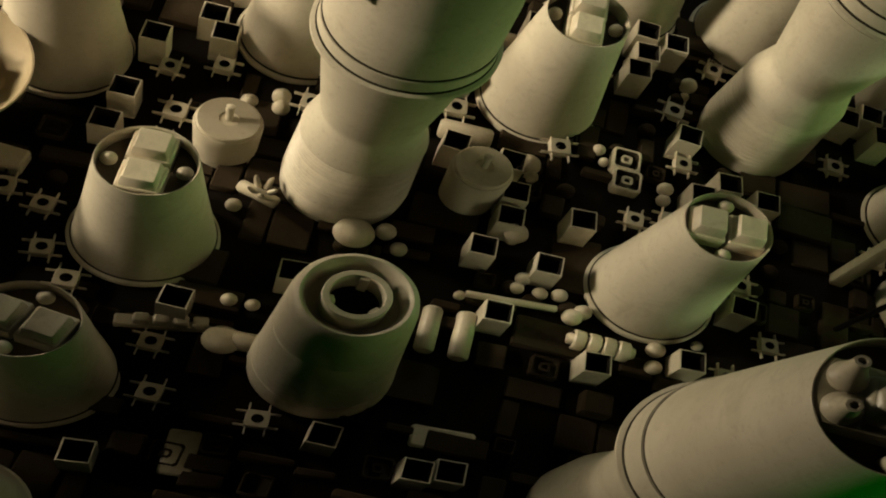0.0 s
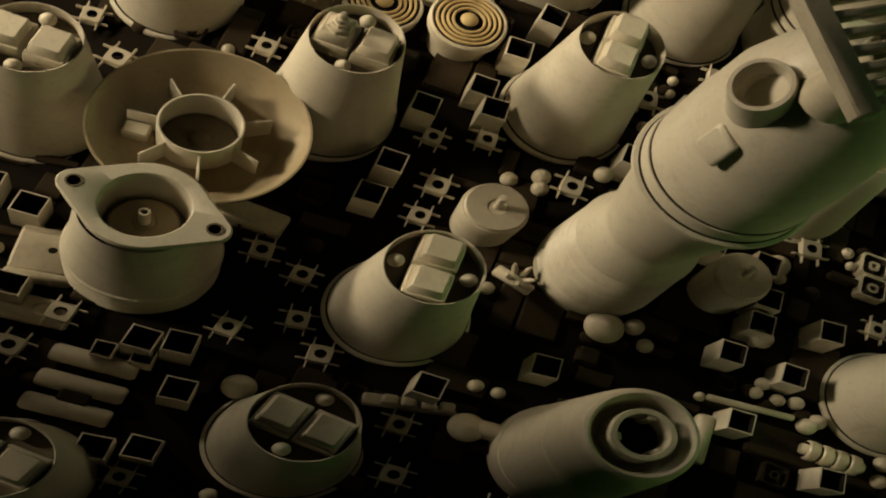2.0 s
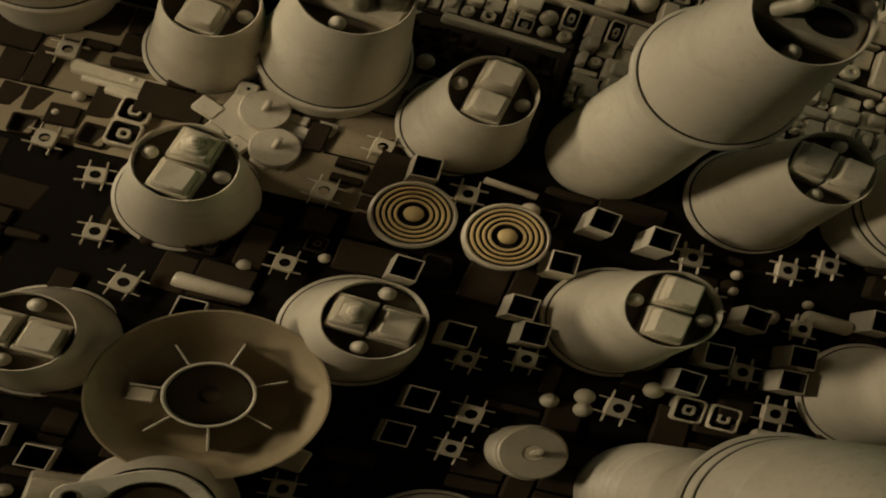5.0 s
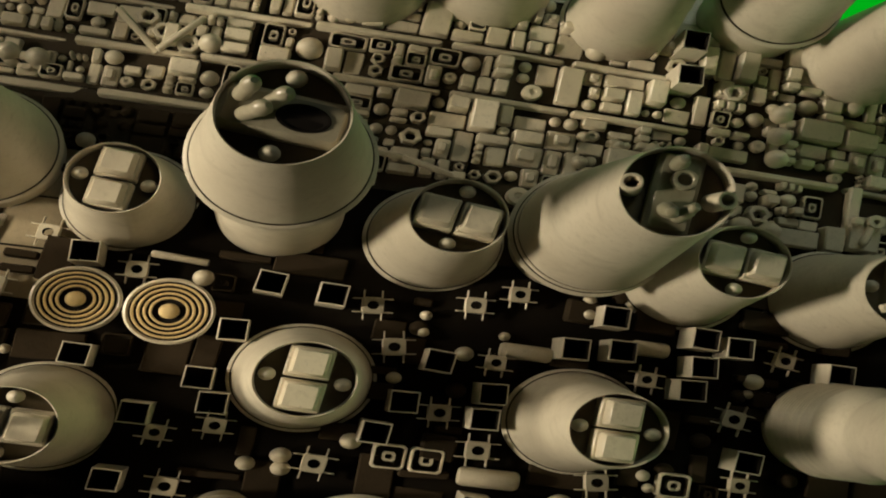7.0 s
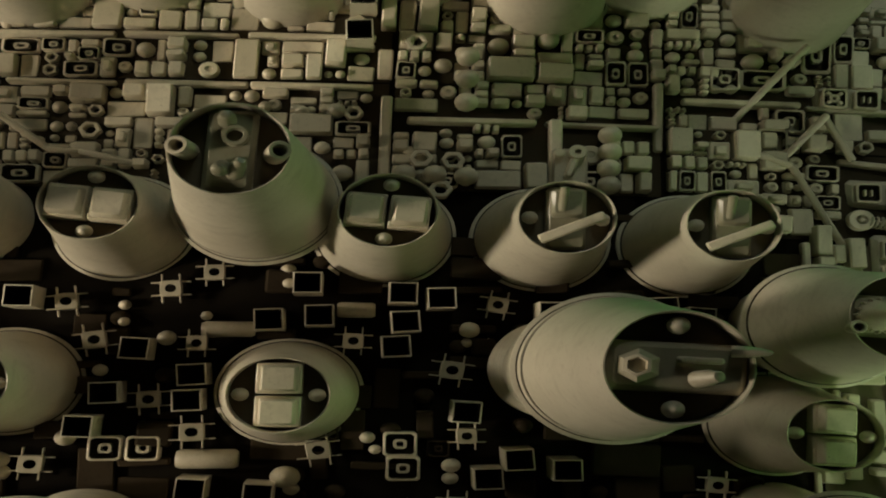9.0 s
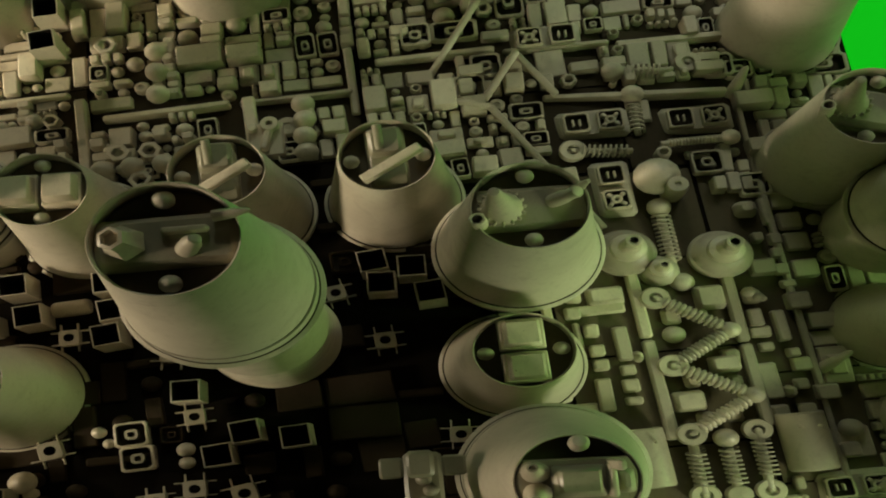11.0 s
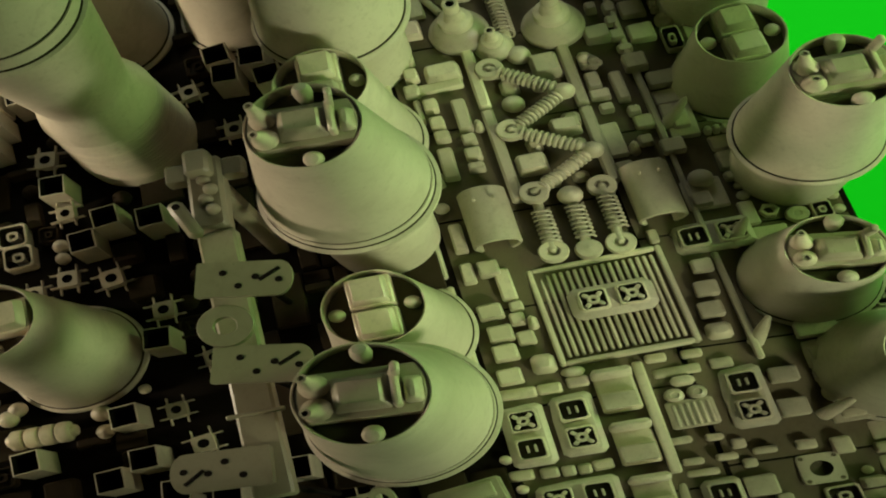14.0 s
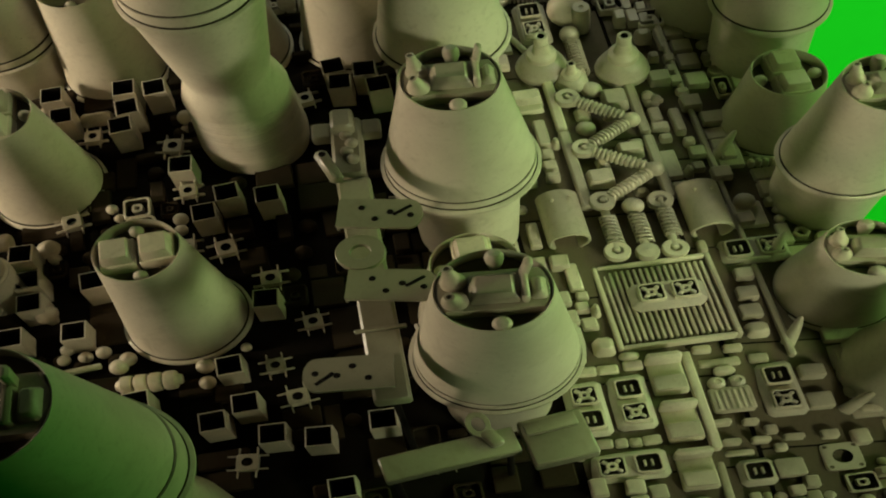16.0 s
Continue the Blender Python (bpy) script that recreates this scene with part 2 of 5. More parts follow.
def single(name, geo, mat, x, y, h=0.0, turn=0.0, label="", category="", group="", kind=""):
    """A thing of one mesh."""
    origin = lay(np.float64(x), np.float64(y), np.float64(h + dome(x, y)))
    ob = new(name, mesh_of(name, geo, mat, x, y, h, turn, origin))
    ob.location = origin
    return tagged(ob, label, category, group, kind)


# ---- the board, the cloth beside and under it ----


def board():
    u0, u1, v0, v1, n = -0.95, EDGE_U, -0.62, 0.376, 60
    us, vs = np.linspace(u0, u1, n), np.linspace(v0, v1, n)
    gu, gv = np.meshgrid(us, vs)
    x, y = on_grid(gu.ravel(), gv.ravel())
    top = lay(x, y, dome(x, y))
    low = top - np.array([0, 0, 0.03])
    pts = [tuple(p) for p in np.concatenate([top, low])]
    faces = [(r * n + c, r * n + c + 1, (r + 1) * n + c + 1, (r + 1) * n + c) for r in range(n - 1) for c in range(n - 1)]
    m = n * n
    for c in range(n - 1):
        for a, b in ((c, c + 1), ((n - 1) * n + c + 1, (n - 1) * n + c), ((c + 1) * n, c * n), (c * n + n - 1, (c + 1) * n + n - 1)):
            faces.append((a, a + m, b + m, b))
    me = bpy.data.meshes.new("board")
    me.from_pydata(pts, [], faces)
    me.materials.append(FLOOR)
    me.polygons.foreach_set("use_smooth", [True] * len(me.polygons))
    me.set_sharp_from_angle(angle=0.7)
    return tagged(new("board", me), "wide dark-painted model board under the glued parts", "board", kind="structure")


EDGE_U = 0.475
BOARD = board()


def cloth():
    bm = bmesh.new()
    prof = [(-0.35, -0.34), (-0.15, -0.34), (0.05, -0.34), (0.4, -0.34), (1.0, -0.34), (1.6, -0.34), (2.2, -0.33)]
    rows_ = []
    for k in range(13):
        y = -2.2 + 5.4 * k / 12
        rows_.append([bm.verts.new((x + 0.012 * math.sin(3 * y + x), y, z + 0.006 * math.sin(5 * x + 2 * y))) for x, z in prof])
    for a, b in zip(rows_, rows_[1:]):
        for i in range(0 if a[0].co.y > 0.3 else 2, len(prof) - 1):
            bm.faces.new((a[i], a[i + 1], b[i + 1], b[i]))
    me = bpy.data.meshes.new("backdrop")
    bmesh.ops.delete(bm, geom=[v for v in bm.verts if not v.link_faces], context="VERTS")
    bm.to_mesh(me)
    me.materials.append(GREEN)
    me.polygons.foreach_set("use_smooth", [True] * len(me.polygons))
    return tagged(new("backdrop", me), "bright green studio cloth spread beside and behind the board", "backdrop", kind="structure")


cloth()

# ---- cups and towers ----


def cup_profile(rb, rt, h, z0=0.0, lip=0.0028, floor=0.010):
    """A rolled lip, a groove over it, the tapering wall and the rolled edge of the hollow top."""
    return [(rb + lip - 0.0012, z0), (rb + lip, z0 + 0.0008), (rb + lip, z0 + 0.0036), (rb + lip - 0.0008, z0 + 0.0044), (rb + 0.0007, z0 + 0.0049), (rb - 0.0005, z0 + 0.0051), (rb - 0.0006, z0 + 0.0058), (rb - 0.0001, z0 + 0.0062),
            (rb + (rt - rb) * 0.5, z0 + h * 0.5), (rt + 0.0002, z0 + h - 0.0008), (rt - 0.0002, z0 + h), (rt - 0.0009, z0 + h - 0.0003), (rt - 0.0011, z0 + h - floor)]


def peg_shape(r, h, hollow=False):
    if hollow:
        return ring_plate(r, r * 0.62, h, 14)
    return lathe([(r, 0), (r * 0.95, h * 0.55), (r * 0.7, h * 0.7), (r * 0.62, h * 0.95), (r * 0.4, h)], 14)


def trimmed_plate(r, half, h, b=0.0010):
    """A bar as wide as twice half, whose two ends are rounded to the circle of radius r."""
    a = math.asin(min(half / r, 0.95))
    rim = [(r * math.sin(-a + 2 * a * i / 8), r * math.cos(-a + 2 * a * i / 8)) for i in range(9)]
    rim = rim[::-1] + [(x, -y) for x, y in rim]
    n = len(rim)
    pts = [(x * f, y * f, z) for f, z in ((1, 0), (1, h - b), (1 - b / r, h)) for x, y in rim]
    faces = [(k * n + i, k * n + (i + 1) % n, (k + 1) * n + (i + 1) % n, (k + 1) * n + i) for k in range(2) for i in range(n)]
    return pts, faces + [tuple(range(2 * n, 3 * n))]


def cap_pieces(th, rt, top, turn, kind, floor=0.011):
    """What sits in the hollow top of a cup."""
    z = top - floor
    r = rt - 0.0011
    # the hollow's shade is put into its floor's dark colour
    th.part("hollow_floor", moved(([(r * math.cos(2 * math.pi * i / 32), r * math.sin(2 * math.pi * i / 32), 0) for i in range(32)], [tuple(range(32))]), z=z), RECESS, label="floor of the hollow top, its shade put into dark paint")
    L, D = r * 0.89, r * 0.90

    def put(name, geo, a, b, up, label="", mat=None, under=None, **turns):
        turns["turn"] = turn + turns.get("turn", 0)
        return th.part(name, moved(geo, *spun(a, b, turn), z + up, **turns), mat or BUFF, under, label)

    if kind in ("blocks", "knob"):
        for k in (-1, 1):
            half = put("block", block(D * 0.96, L - 0.0014, 0.0175, 0.0010, 0.0022), 0, k * (L / 2 + 0.0004), 0, "block with sloping sides, one half of a pair")
            put("block_rim", block(D * 1.05, L - 0.0004, 0.0095, 0.0008, 0.0003), 0, k * (L / 2 + 0.0004), 0, under=half)
    if kind == "knob":
        hex_ = put("knob", lathe([(0.0078, 0), (0.0076, 0.0028), (0.0066, 0.0034), (0.0050, 0.0036), (0.0046, 0.0056), (0.0036, 0.0060)], 6), 0, L * 0.5, 0.0172)
        put("stem", lathe([(0.0034, 0), (0.0033, 0.004), (0.0022, 0.0045), (0.0020, 0.0080), (0.0010, 0.0085)], 14), 0, L * 0.5, 0.0228, under=hex_)
    if kind == "plate":
        put("plate", block(D * 1.02, L * 2.2, 0.0080, 0.003), 0, 0, 0, "thick rounded plate of smoky plastic", SMOKY)
        put("peg", lathe([(0.0088, 0), (0.0086, 0.003), (0.0060, 0.008), (0.0058, 0.012), (0.0042, 0.0125), (0.0036, 0.010), (1e-6, 0.010)], 6), 0.0, L * 0.60, 0.0075, "six-sided cone with a hole", tilt=-14)
        put("peg", peg_shape(0.0044, 0.013), -D * 0.22, -L * 0.30, 0.0075, tilt=26, roll=10)
        put("bar", block(0.0034, L * 0.72, 0.004, 0.001), D * 0.16, -L * 0.32, 0.0075)
        put("spike", lathe([(0.0030, 0), (0.0026, 0.008), (0.0012, 0.014), (0.0004, 0.015)], 10), D * 0.38, -L * 0.78, 0.010, tilt=70)
    if kind == "ports":
        put("plate", block(D * 0.95, L * 2.1, 0.007, 0.0025), 0, 0, 0, "hazy plastic plate", HAZY)
        put("peg", peg_shape(0.0046, 0.014), -D * 0.1, -L * 0.45, 0.007, mat=HAZY, tilt=20)
        put("peg", peg_shape(0.0042, 0.016), D * 0.15, -L * 0.6, 0.007, mat=HAZY, tilt=-18, roll=14)
        put("peg", peg_shape(0.0044, 0.010), -D * 0.1, L * 0.72, 0.007, mat=HAZY, tilt=-12)
        put("collar_ring", ring_plate(0.0062, 0.0038, 0.004, 18), D * 0.08, L * 0.35, 0.007, mat=HAZY)
        for k in (-1, 1):
            put("port", peg_shape(0.0056, 0.014, True), k * r * 0.74, 0, 0, "hollow round port", roll=14 * k)
        return
    if kind == "stick":
        put("plate", block(D * 0.95, L * 2.0, 0.007, 0.002), 0, 0, 0, "hazy plastic plate", HAZY)
        put("housing", block(D * 0.8, L * 0.9, 0.007, 0.002), 0, L * 0.45, 0.006, mat=HAZY)
        put("stick", block(0.0062, 0.038, 0.005, 0.0008), D * 0.1, -L * 0.35, 0.0125, "slanting flat stick", turn=-62, tilt=10)
        put("tube", moved(lathe([(0.0026, 0), (0.0026, 0.016), (0.002, 0.0165)], 10), tilt=-70), -0.003, L * 0.2, 0.012, mat=HAZY)
    if kind == "works":
        q = r / 0.029
        put("plate", trimmed_plate(r * 0.985, D * 0.56, 0.0105), 0, 0, 0, "thick plate of smoky plastic reaching from rim to rim", SMOKY)
        house = put("housing", block(D * 0.80, L * 0.98, 0.0050, 0.0012, 0.0006), 0, -L * 0.02, 0.0103, mat=SMOKY)
        put("housing_lid", block(D * 0.66, L * 0.84, 0.0042, 0.0010, 0.0012), 0, -L * 0.02, 0.0152, mat=SMOKY, under=house)
        for a, lean_ in ((-0.26, -10), (0.26, 12)):
            put("stud", lathe([(0.0070 * q, 0), (0.0068 * q, 0.003), (0.0050 * q, 0.005), (0.0045 * q, 0.0085), (0.0032 * q, 0.012), (0.0028 * q, 0.0165), (0.0016 * q, 0.0165), (0.0014 * q, 0.013), (1e-6, 0.013)], 16), a * D, L * 0.74, 0.0100, tilt=-8, roll=lean_)
        fin = put("fin", block(D * 0.84, 0.0040 * q, 0.0085, 0.0012), 0, -L * 0.60, 0.0103)
        put("fin_tip", block(D * 0.26, 0.0040 * q, 0.0200, 0.0014), D * 0.38, -L * 0.60, 0.0103, under=fin, tilt=8)
        put("wedge", block(D * 0.62, L * 0.34, 0.0068, 0.0014, 0.0016), -D * 0.04, -L * 0.86, 0.0100)
        for k in (-1, 1):
            put("peg", lathe([(0.0030, 0), (0.0038, 0.003), (0.0048, 0.008), (0.0046, 0.0115), (0.0030, 0.0140), (1e-6, 0.0146)], 14), k * r * 0.74, -L * 0.1, 0, "small pale bulb-headed peg", CREAM, roll=16 * k)
        return
    if kind == "pegs":
        put("plate", block(D * 1.02, L * 2.25, 0.0080, 0.003), 0, 0, 0, "thick rounded plate of smoky plastic", SMOKY)
        # a near-black oval disc carries the hollow's shade in its colour
        put("hollow", scaled(lathe([(0.010, 0), (0.010, 0.0006), (0.0085, 0.0006), (0.008, 0.0002), (1e-6, 0.0002)], 24), 0.75, 1.15), 0, -L * 0.35, 0.0079, "dark oval disc standing for a shaded hollow", CAVITY)
        for a, b, lean_ in ((0.16, 0.30, 24), (-0.18, 0.66, 34), (0.22, 0.80, 16)):
            put("peg", lathe([(0.0036, 0), (0.0040, 0.003), (0.0036, 0.010), (0.0042, 0.012), (0.0040, 0.016), (0.0018, 0.0185)], 14), a * D, b * L, 0.0072, "leaning glossy peg", SMOKY, tilt=lean_, roll=12)
    if kind == "cluster":
        put("plate", block(D * 1.1, L * 2.25, 0.0065, 0.003), 0, 0, 0, "thick rounded plate")
        for a, b, q in ((-0.26, 0.72, 0.0062), (0.22, 0.62, 0.0054), (0.0, 0.20, 0.0066), (-0.28, -0.18, 0.0050), (0.26, -0.22, 0.0058), (0.02, -0.66, 0.0064), (0.28, -0.80, 0.0046)):
            put("knob", lathe([(q, 0), (q * 1.02, 0.003), (q * 0.7, 0.005), (q * 0.62, 0.0085), (q * 0.86, 0.0105), (q * 0.7, 0.0145), (q * 0.3, 0.0165), (1e-6, 0.0168)], 16), a * D, b * L, 0.0060, mat=HAZY, tilt=14 * b, roll=20 * a)
    if kind == "horn":
        put("plate", block(D * 1.1, L * 2.25, 0.0075, 0.003), 0, 0, 0, "thick rounded plate of smoky plastic", SMOKY)
        horn = put("horn", lathe([(0.0105, 0), (0.0100, 0.004), (0.0078, 0.006), (0.0046, 0.024), (0.0026, 0.036), (0.001, 0.0365)], 20), 0, L * 0.55, 0.0072, "tapering horn on a fluted ring", tilt=-8)
        for k in range(16):
            put("flute", block(0.0012, 0.0022, 0.0045, 0.0003), *(c + d for c, d in zip(spun(0.0108, 0, 22.5 * k), (0, L * 0.55))), 0.0072, under=horn, turn=22.5 * k + 90)
        put("pipe", lathe([(0.0042, 0), (0.0042, 0.010), (0.0034, 0.011), (0.0034, 0.020), (0.0020, 0.0205)], 12), D * 0.1, -L * 0.45, 0.007, tilt=32)
        put("spike", lathe([(0.0032, 0), (0.0024, 0.014), (0.001, 0.022)], 10), D * 0.3, -L * 0.85, 0.007, tilt=16)
        put("port", peg_shape(0.0042, 0.018, True), -D * 0.35, L * 0.95, 0.0, tilt=-10)
    for k in (-1, 1):
        th.part("ball", moved(ball(0.0046), *spun(k * r * 0.77, 0, turn), z), CREAM, label="small pale ball")


def scaled(geo, sx, sy):
    return ([(p[0] * sx, p[1] * sy, p[2]) for p in geo[0]], *geo[1:])


def spun(x, y, turn):
    c, s = math.cos(radians(turn)), math.sin(radians(turn))
    return x * c - y * s, x * s + y * c


def cup(x, y, turn=0.0, kind="blocks", rb=0.0395, rt=0.0262, h=0.100, label=""):
    """x, y: where the middle of its top stands over the plan."""
    tops = {"works": "a plate of small works", "blocks": "a pair of blocks", "knob": "two blocks and a knob", "stick": "a hazy plate and stick"}
    th = Thing("upturned_cup", *foot_of(x, y, h), 0, 0, label or "cream upturned plastic cup holding " + tops[kind], "cup", "upturned cups on the board")
    th.part("shell", seamed(cup_profile(rb, rt, h), 56, (4, 5), False), CREAM)
    cap_pieces(th, rt, h, turn, kind)
    return th


def tower(x, y, sections, turn=0.0, kind="blocks", label="", name="tower", lean=None):
    """Sections: (part name, profile, seam rings) from the foot up; the last one carries the hollow top."""
    th = Thing(name, x, y, 0, 0, label or "tall cream tower of stacked plastic cups with fitted hollow top", "tower", "towers on the board", lean=lean)
    for k, (part_name, prof, *seams) in enumerate(sections):
        rings = seams[0] if seams else {"collar": (4, 5), "upper_cup": (4, 5) if kind else ()}.get(part_name, ())
        th.part(part_name, seamed(prof, 64, rings, not (k == len(sections) - 1 and kind)), CREAM)
    if kind:
        rt, top = sections[-1][1][-3][0] + 0.0002, sections[-1][1][-3][1]
        cap_pieces(th, rt, top, turn, kind)
    return th


PAIR = [("C", -0.299, -0.136, -8, "blocks"), ("D", -0.2185, 0.0515, -12, "blocks"), ("E", -0.362, 0.021, 78, "knob"), ("F", -0.5204, -0.0114, 78, "blocks"),
        ("G", -0.466, 0.111, -16, "knob"), ("L", -0.141, 0.165, 74, "blocks"),
        ("M", -0.0615, 0.017, -10, "blocks"), ("P", 0.011, 0.1365, 76, "blocks"), ("R", 0.1035, 0.119, -10, "stick"), ("S", 0.192, 0.102, -10, "stick"),
        ("Q", 0.217, -0.054, -12, "blocks"), ("B", -0.340, -0.250, 70, "blocks"),
        ("Y", 0.183, -0.218, -10, "blocks")]
for _, x, y, turn, kind in PAIR:
    cup(x, y, turn, kind)
cup(0.0044, -0.153, 82, "blocks", h=0.119)
cup(0.4390, -0.0900, -8, "blocks", rb=0.0350, rt=0.0242, h=0.074)
cup(-0.3185, 0.1915, -14, "blocks", rb=0.0375, rt=0.0252, h=0.080)
cup(-0.4715, 0.2305, -16, "blocks", rb=0.0365, rt=0.0262, h=0.085)


def rim_collar(r, z, tall=0.010):
    """A lip, a seam over it, and a plain band up to the next seam."""
    y = z - tall
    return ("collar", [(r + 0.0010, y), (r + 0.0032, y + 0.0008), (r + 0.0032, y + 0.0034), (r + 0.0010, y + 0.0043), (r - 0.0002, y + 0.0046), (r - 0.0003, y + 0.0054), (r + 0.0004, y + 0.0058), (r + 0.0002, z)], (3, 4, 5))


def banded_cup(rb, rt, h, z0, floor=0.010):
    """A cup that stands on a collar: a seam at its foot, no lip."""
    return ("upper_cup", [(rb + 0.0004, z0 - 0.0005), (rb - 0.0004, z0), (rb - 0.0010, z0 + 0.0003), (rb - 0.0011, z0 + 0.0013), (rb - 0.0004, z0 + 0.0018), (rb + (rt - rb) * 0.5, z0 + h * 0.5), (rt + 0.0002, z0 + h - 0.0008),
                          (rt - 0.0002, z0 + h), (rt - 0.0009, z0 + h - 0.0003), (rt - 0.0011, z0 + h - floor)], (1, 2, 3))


tower(*foot_of(-0.059, 0.174, 0.195), [("foot", [(0.038, 0), (0.037, 0.03), (0.040, 0.046), (0.043, 0.048)]), rim_collar(0.0448, 0.059, 0.011), banded_cup(0.0448, 0.0278, 0.138, 0.059)], -12, "ports")
tower(*foot_of(-0.405, 0.2345, 0.130), [("foot", [(0.0430, 0), (0.0430, 0.020), (0.0415, 0.024)]), ("upper_cup", cup_profile(0.0428, 0.0310, 0.104, 0.026))], 76, "cluster")
tower(*foot_of(-0.239, 0.205, 0.250), [("foot", [(0.0375, 0), (0.0372, 0.03), (0.0350, 0.075), (0.0342, 0.077), (0.0335, 0.110), (0.0345, 0.162)]), ("upper_cup", cup_profile(0.0425, 0.0280, 0.094, 0.162))], 76, "pegs")
def ribs(r0, r1, z0, z1, n):
    """Close rounded ridges round a foot that narrows from r0 to r1."""
    out = []
    for k in range(n):
        r, z, p = r0 + (r1 - r0) * k / n, z0 + (z1 - z0) * k / n, (z1 - z0) / n
        out += [(r - 0.0021, z), (r - 0.0004, z + 0.16 * p), (r, z + 0.36 * p), (r - 0.0005, z + 0.60 * p), (r - 0.0021, z + 0.78 * p)]
    return out


TALL = [(0.0375, 0), (0.0385, 0.010)] + ribs(0.0388, 0.0362, 0.012, 0.064, 15) + [(0.0366, 0.0650), (0.0366, 0.0665), (0.0300, 0.088), (0.0296, 0.091), (0.0306, 0.094), (0.036, 0.125), (0.0440, 0.172), (0.0446, 0.174)]
tower(*foot_of(0.0963, 0.0245, 0.293), [("foot", TALL), rim_collar(0.0440, 0.190, 0.014), banded_cup(0.0438, 0.0288, 0.109, 0.190)], 78, "plate")
for x, y, top, rt in ((0.2071, -0.1410, 0.2100, 0.0270), (0.1745, -0.3020, 0.2270, 0.0284)):
    tower(*foot_of(x, y, top), [("foot", [(0.032, 0), (0.034, 0.06), (0.040, 0.100), (0.044, 0.106)]), rim_collar(0.0442, 0.118, 0.012), banded_cup(0.0442, rt, top - 0.118, 0.118)], 76, "works")
tower(*foot_of(0.245, 0.029, 0.167), [("foot", [(0.036, 0), (0.037, 0.04), (0.040, 0.058), (0.042, 0.062)]), ("upper_cup", cup_profile(0.0445, 0.0285, 0.107, 0.060))], 78, "horn")
tower(*foot_of(0.4718, -0.0075, 0.172), [("foot", [(0.034, 0), (0.035, 0.05), (0.0365, 0.070), (0.038, 0.074)]), ("upper_cup", cup_profile(0.0385, 0.0268, 0.101, 0.071))], 80, "works")
tower(*foot_of(0.4527, 0.060, 0.12), [("foot", [(0.038, 0), (0.038, 0.008), (0.037, 0.01)]), ("upper_cup", cup_profile(0.0365, 0.0285, 0.12, 0.0))], 60, "horn")
tower(*foot_of(0.4440, -0.1795, 0.170), [("foot", [(0.033, 0), (0.0345, 0.04), (0.0355, 0.064), (0.0372, 0.068)]), ("upper_cup", cup_profile(0.0378, 0.0248, 0.105, 0.065))], 80, "works")
cup(0.4041, -0.2600, 72, "works", rb=0.0375, rt=0.0248, h=0.088, label="cream upturned plastic cup holding a plate with pegs and a fin")
cup(0.415, -0.340, -10, "blocks", rb=0.042, h=0.1)
for x, y, r, h in ((0.30, 0.304, 0.0395, 0.12), (-0.102, 0.391, 0.0395, 0.12), (-0.180, 0.390, 0.0395, 0.12), (0.475, 0.186, 0.04, 0.12), (0.21, 0.347, 0.0395, 0.12)):
    cup(x, y, 0, "blocks", rb=r, rt=0.029, h=h, label="cream upturned plastic cup at the back of the board")
for x, y, r in ((-0.0175, 0.343, 0.036), (0.137, 0.315, 0.0385)):
    sx, sy = stance(x, y)
    cup(x + 0.1 * sx, y + 0.1 * sy, -10, "knob", rb=r, rt=r - 0.0125, label="cream upturned plastic cup at the board's back edge")
tower(0.0685, 0.350, [("foot", [(0.035, 0), (0.0345, 0.03), (0.036, 0.042), (0.0375, 0.045)]), ("upper_cup", cup_profile(0.039, 0.0275, 0.1, 0.045))], 78, "works")

STEM = TALL[:-3] + [(0.0350, 0.118), (0.0430, 0.165), (0.0436, 0.167)]
# the big nozzle tower, the socket-topped tower and the one by the front edge
AX, AY = -0.185, -0.0845
th = tower(AX, AY, [("foot", STEM), rim_collar(0.0462, 0.180, 0.014), ("upper_cup", [(0.0466, 0.1795), (0.0458, 0.180), (0.0450, 0.1803), (0.0448, 0.1816), (0.0458, 0.1821), (0.0458, 0.218), (0.0454, 0.2185), (0.0450, 0.2195), (0.0440, 0.246), (0.0380, 0.268), (0.0290, 0.288), (0.0180, 0.300), (0.0, 0.303)], (1, 2, 3))], 0, "", label="tall cream tower with a ribbed foot and a boss", lean=(0.0, 0.09))
th.part("boss", moved(lathe([(0.0175, -0.034), (0.0150, -0.008), (0.0142, 0.007), (0.0136, 0.0090), (0.0116, 0.0090), (0.0106, 0.007), (0.0102, -0.004), (0.0080, -0.005), (0.0076, -0.010), (1e-6, -0.0105)], 36), -0.038, -0.0145, 0.274, tilt=14, roll=-30), CREAM, label="round boss with a stepped well")
th.part("tab", moved(block(0.020, 0.017, 0.0034, 0.003), -0.0370, -0.0260, 0.236, roll=-82, turn=31), CREAM)
comb = th.part("comb_back", moved(block(0.012, 0.064, 0.007, 0.001), -0.042, -0.0345, 0.335, turn=28), BUFF, label="long flat bar of a comb")
for k in range(7):
    th.part("comb_tooth", moved(block(0.032, 0.0044, 0.005, 0.0008), *(c + d for c, d in zip(spun(0.020, -0.026 + 0.0088 * k, 28), (-0.042, -0.0345))), 0.336, turn=28), BUFF, comb)
th.part("comb_stem", moved(lathe([(0.014, 0.285), (0.010, 0.337)], 16), -0.014, -0.019), BUFF)
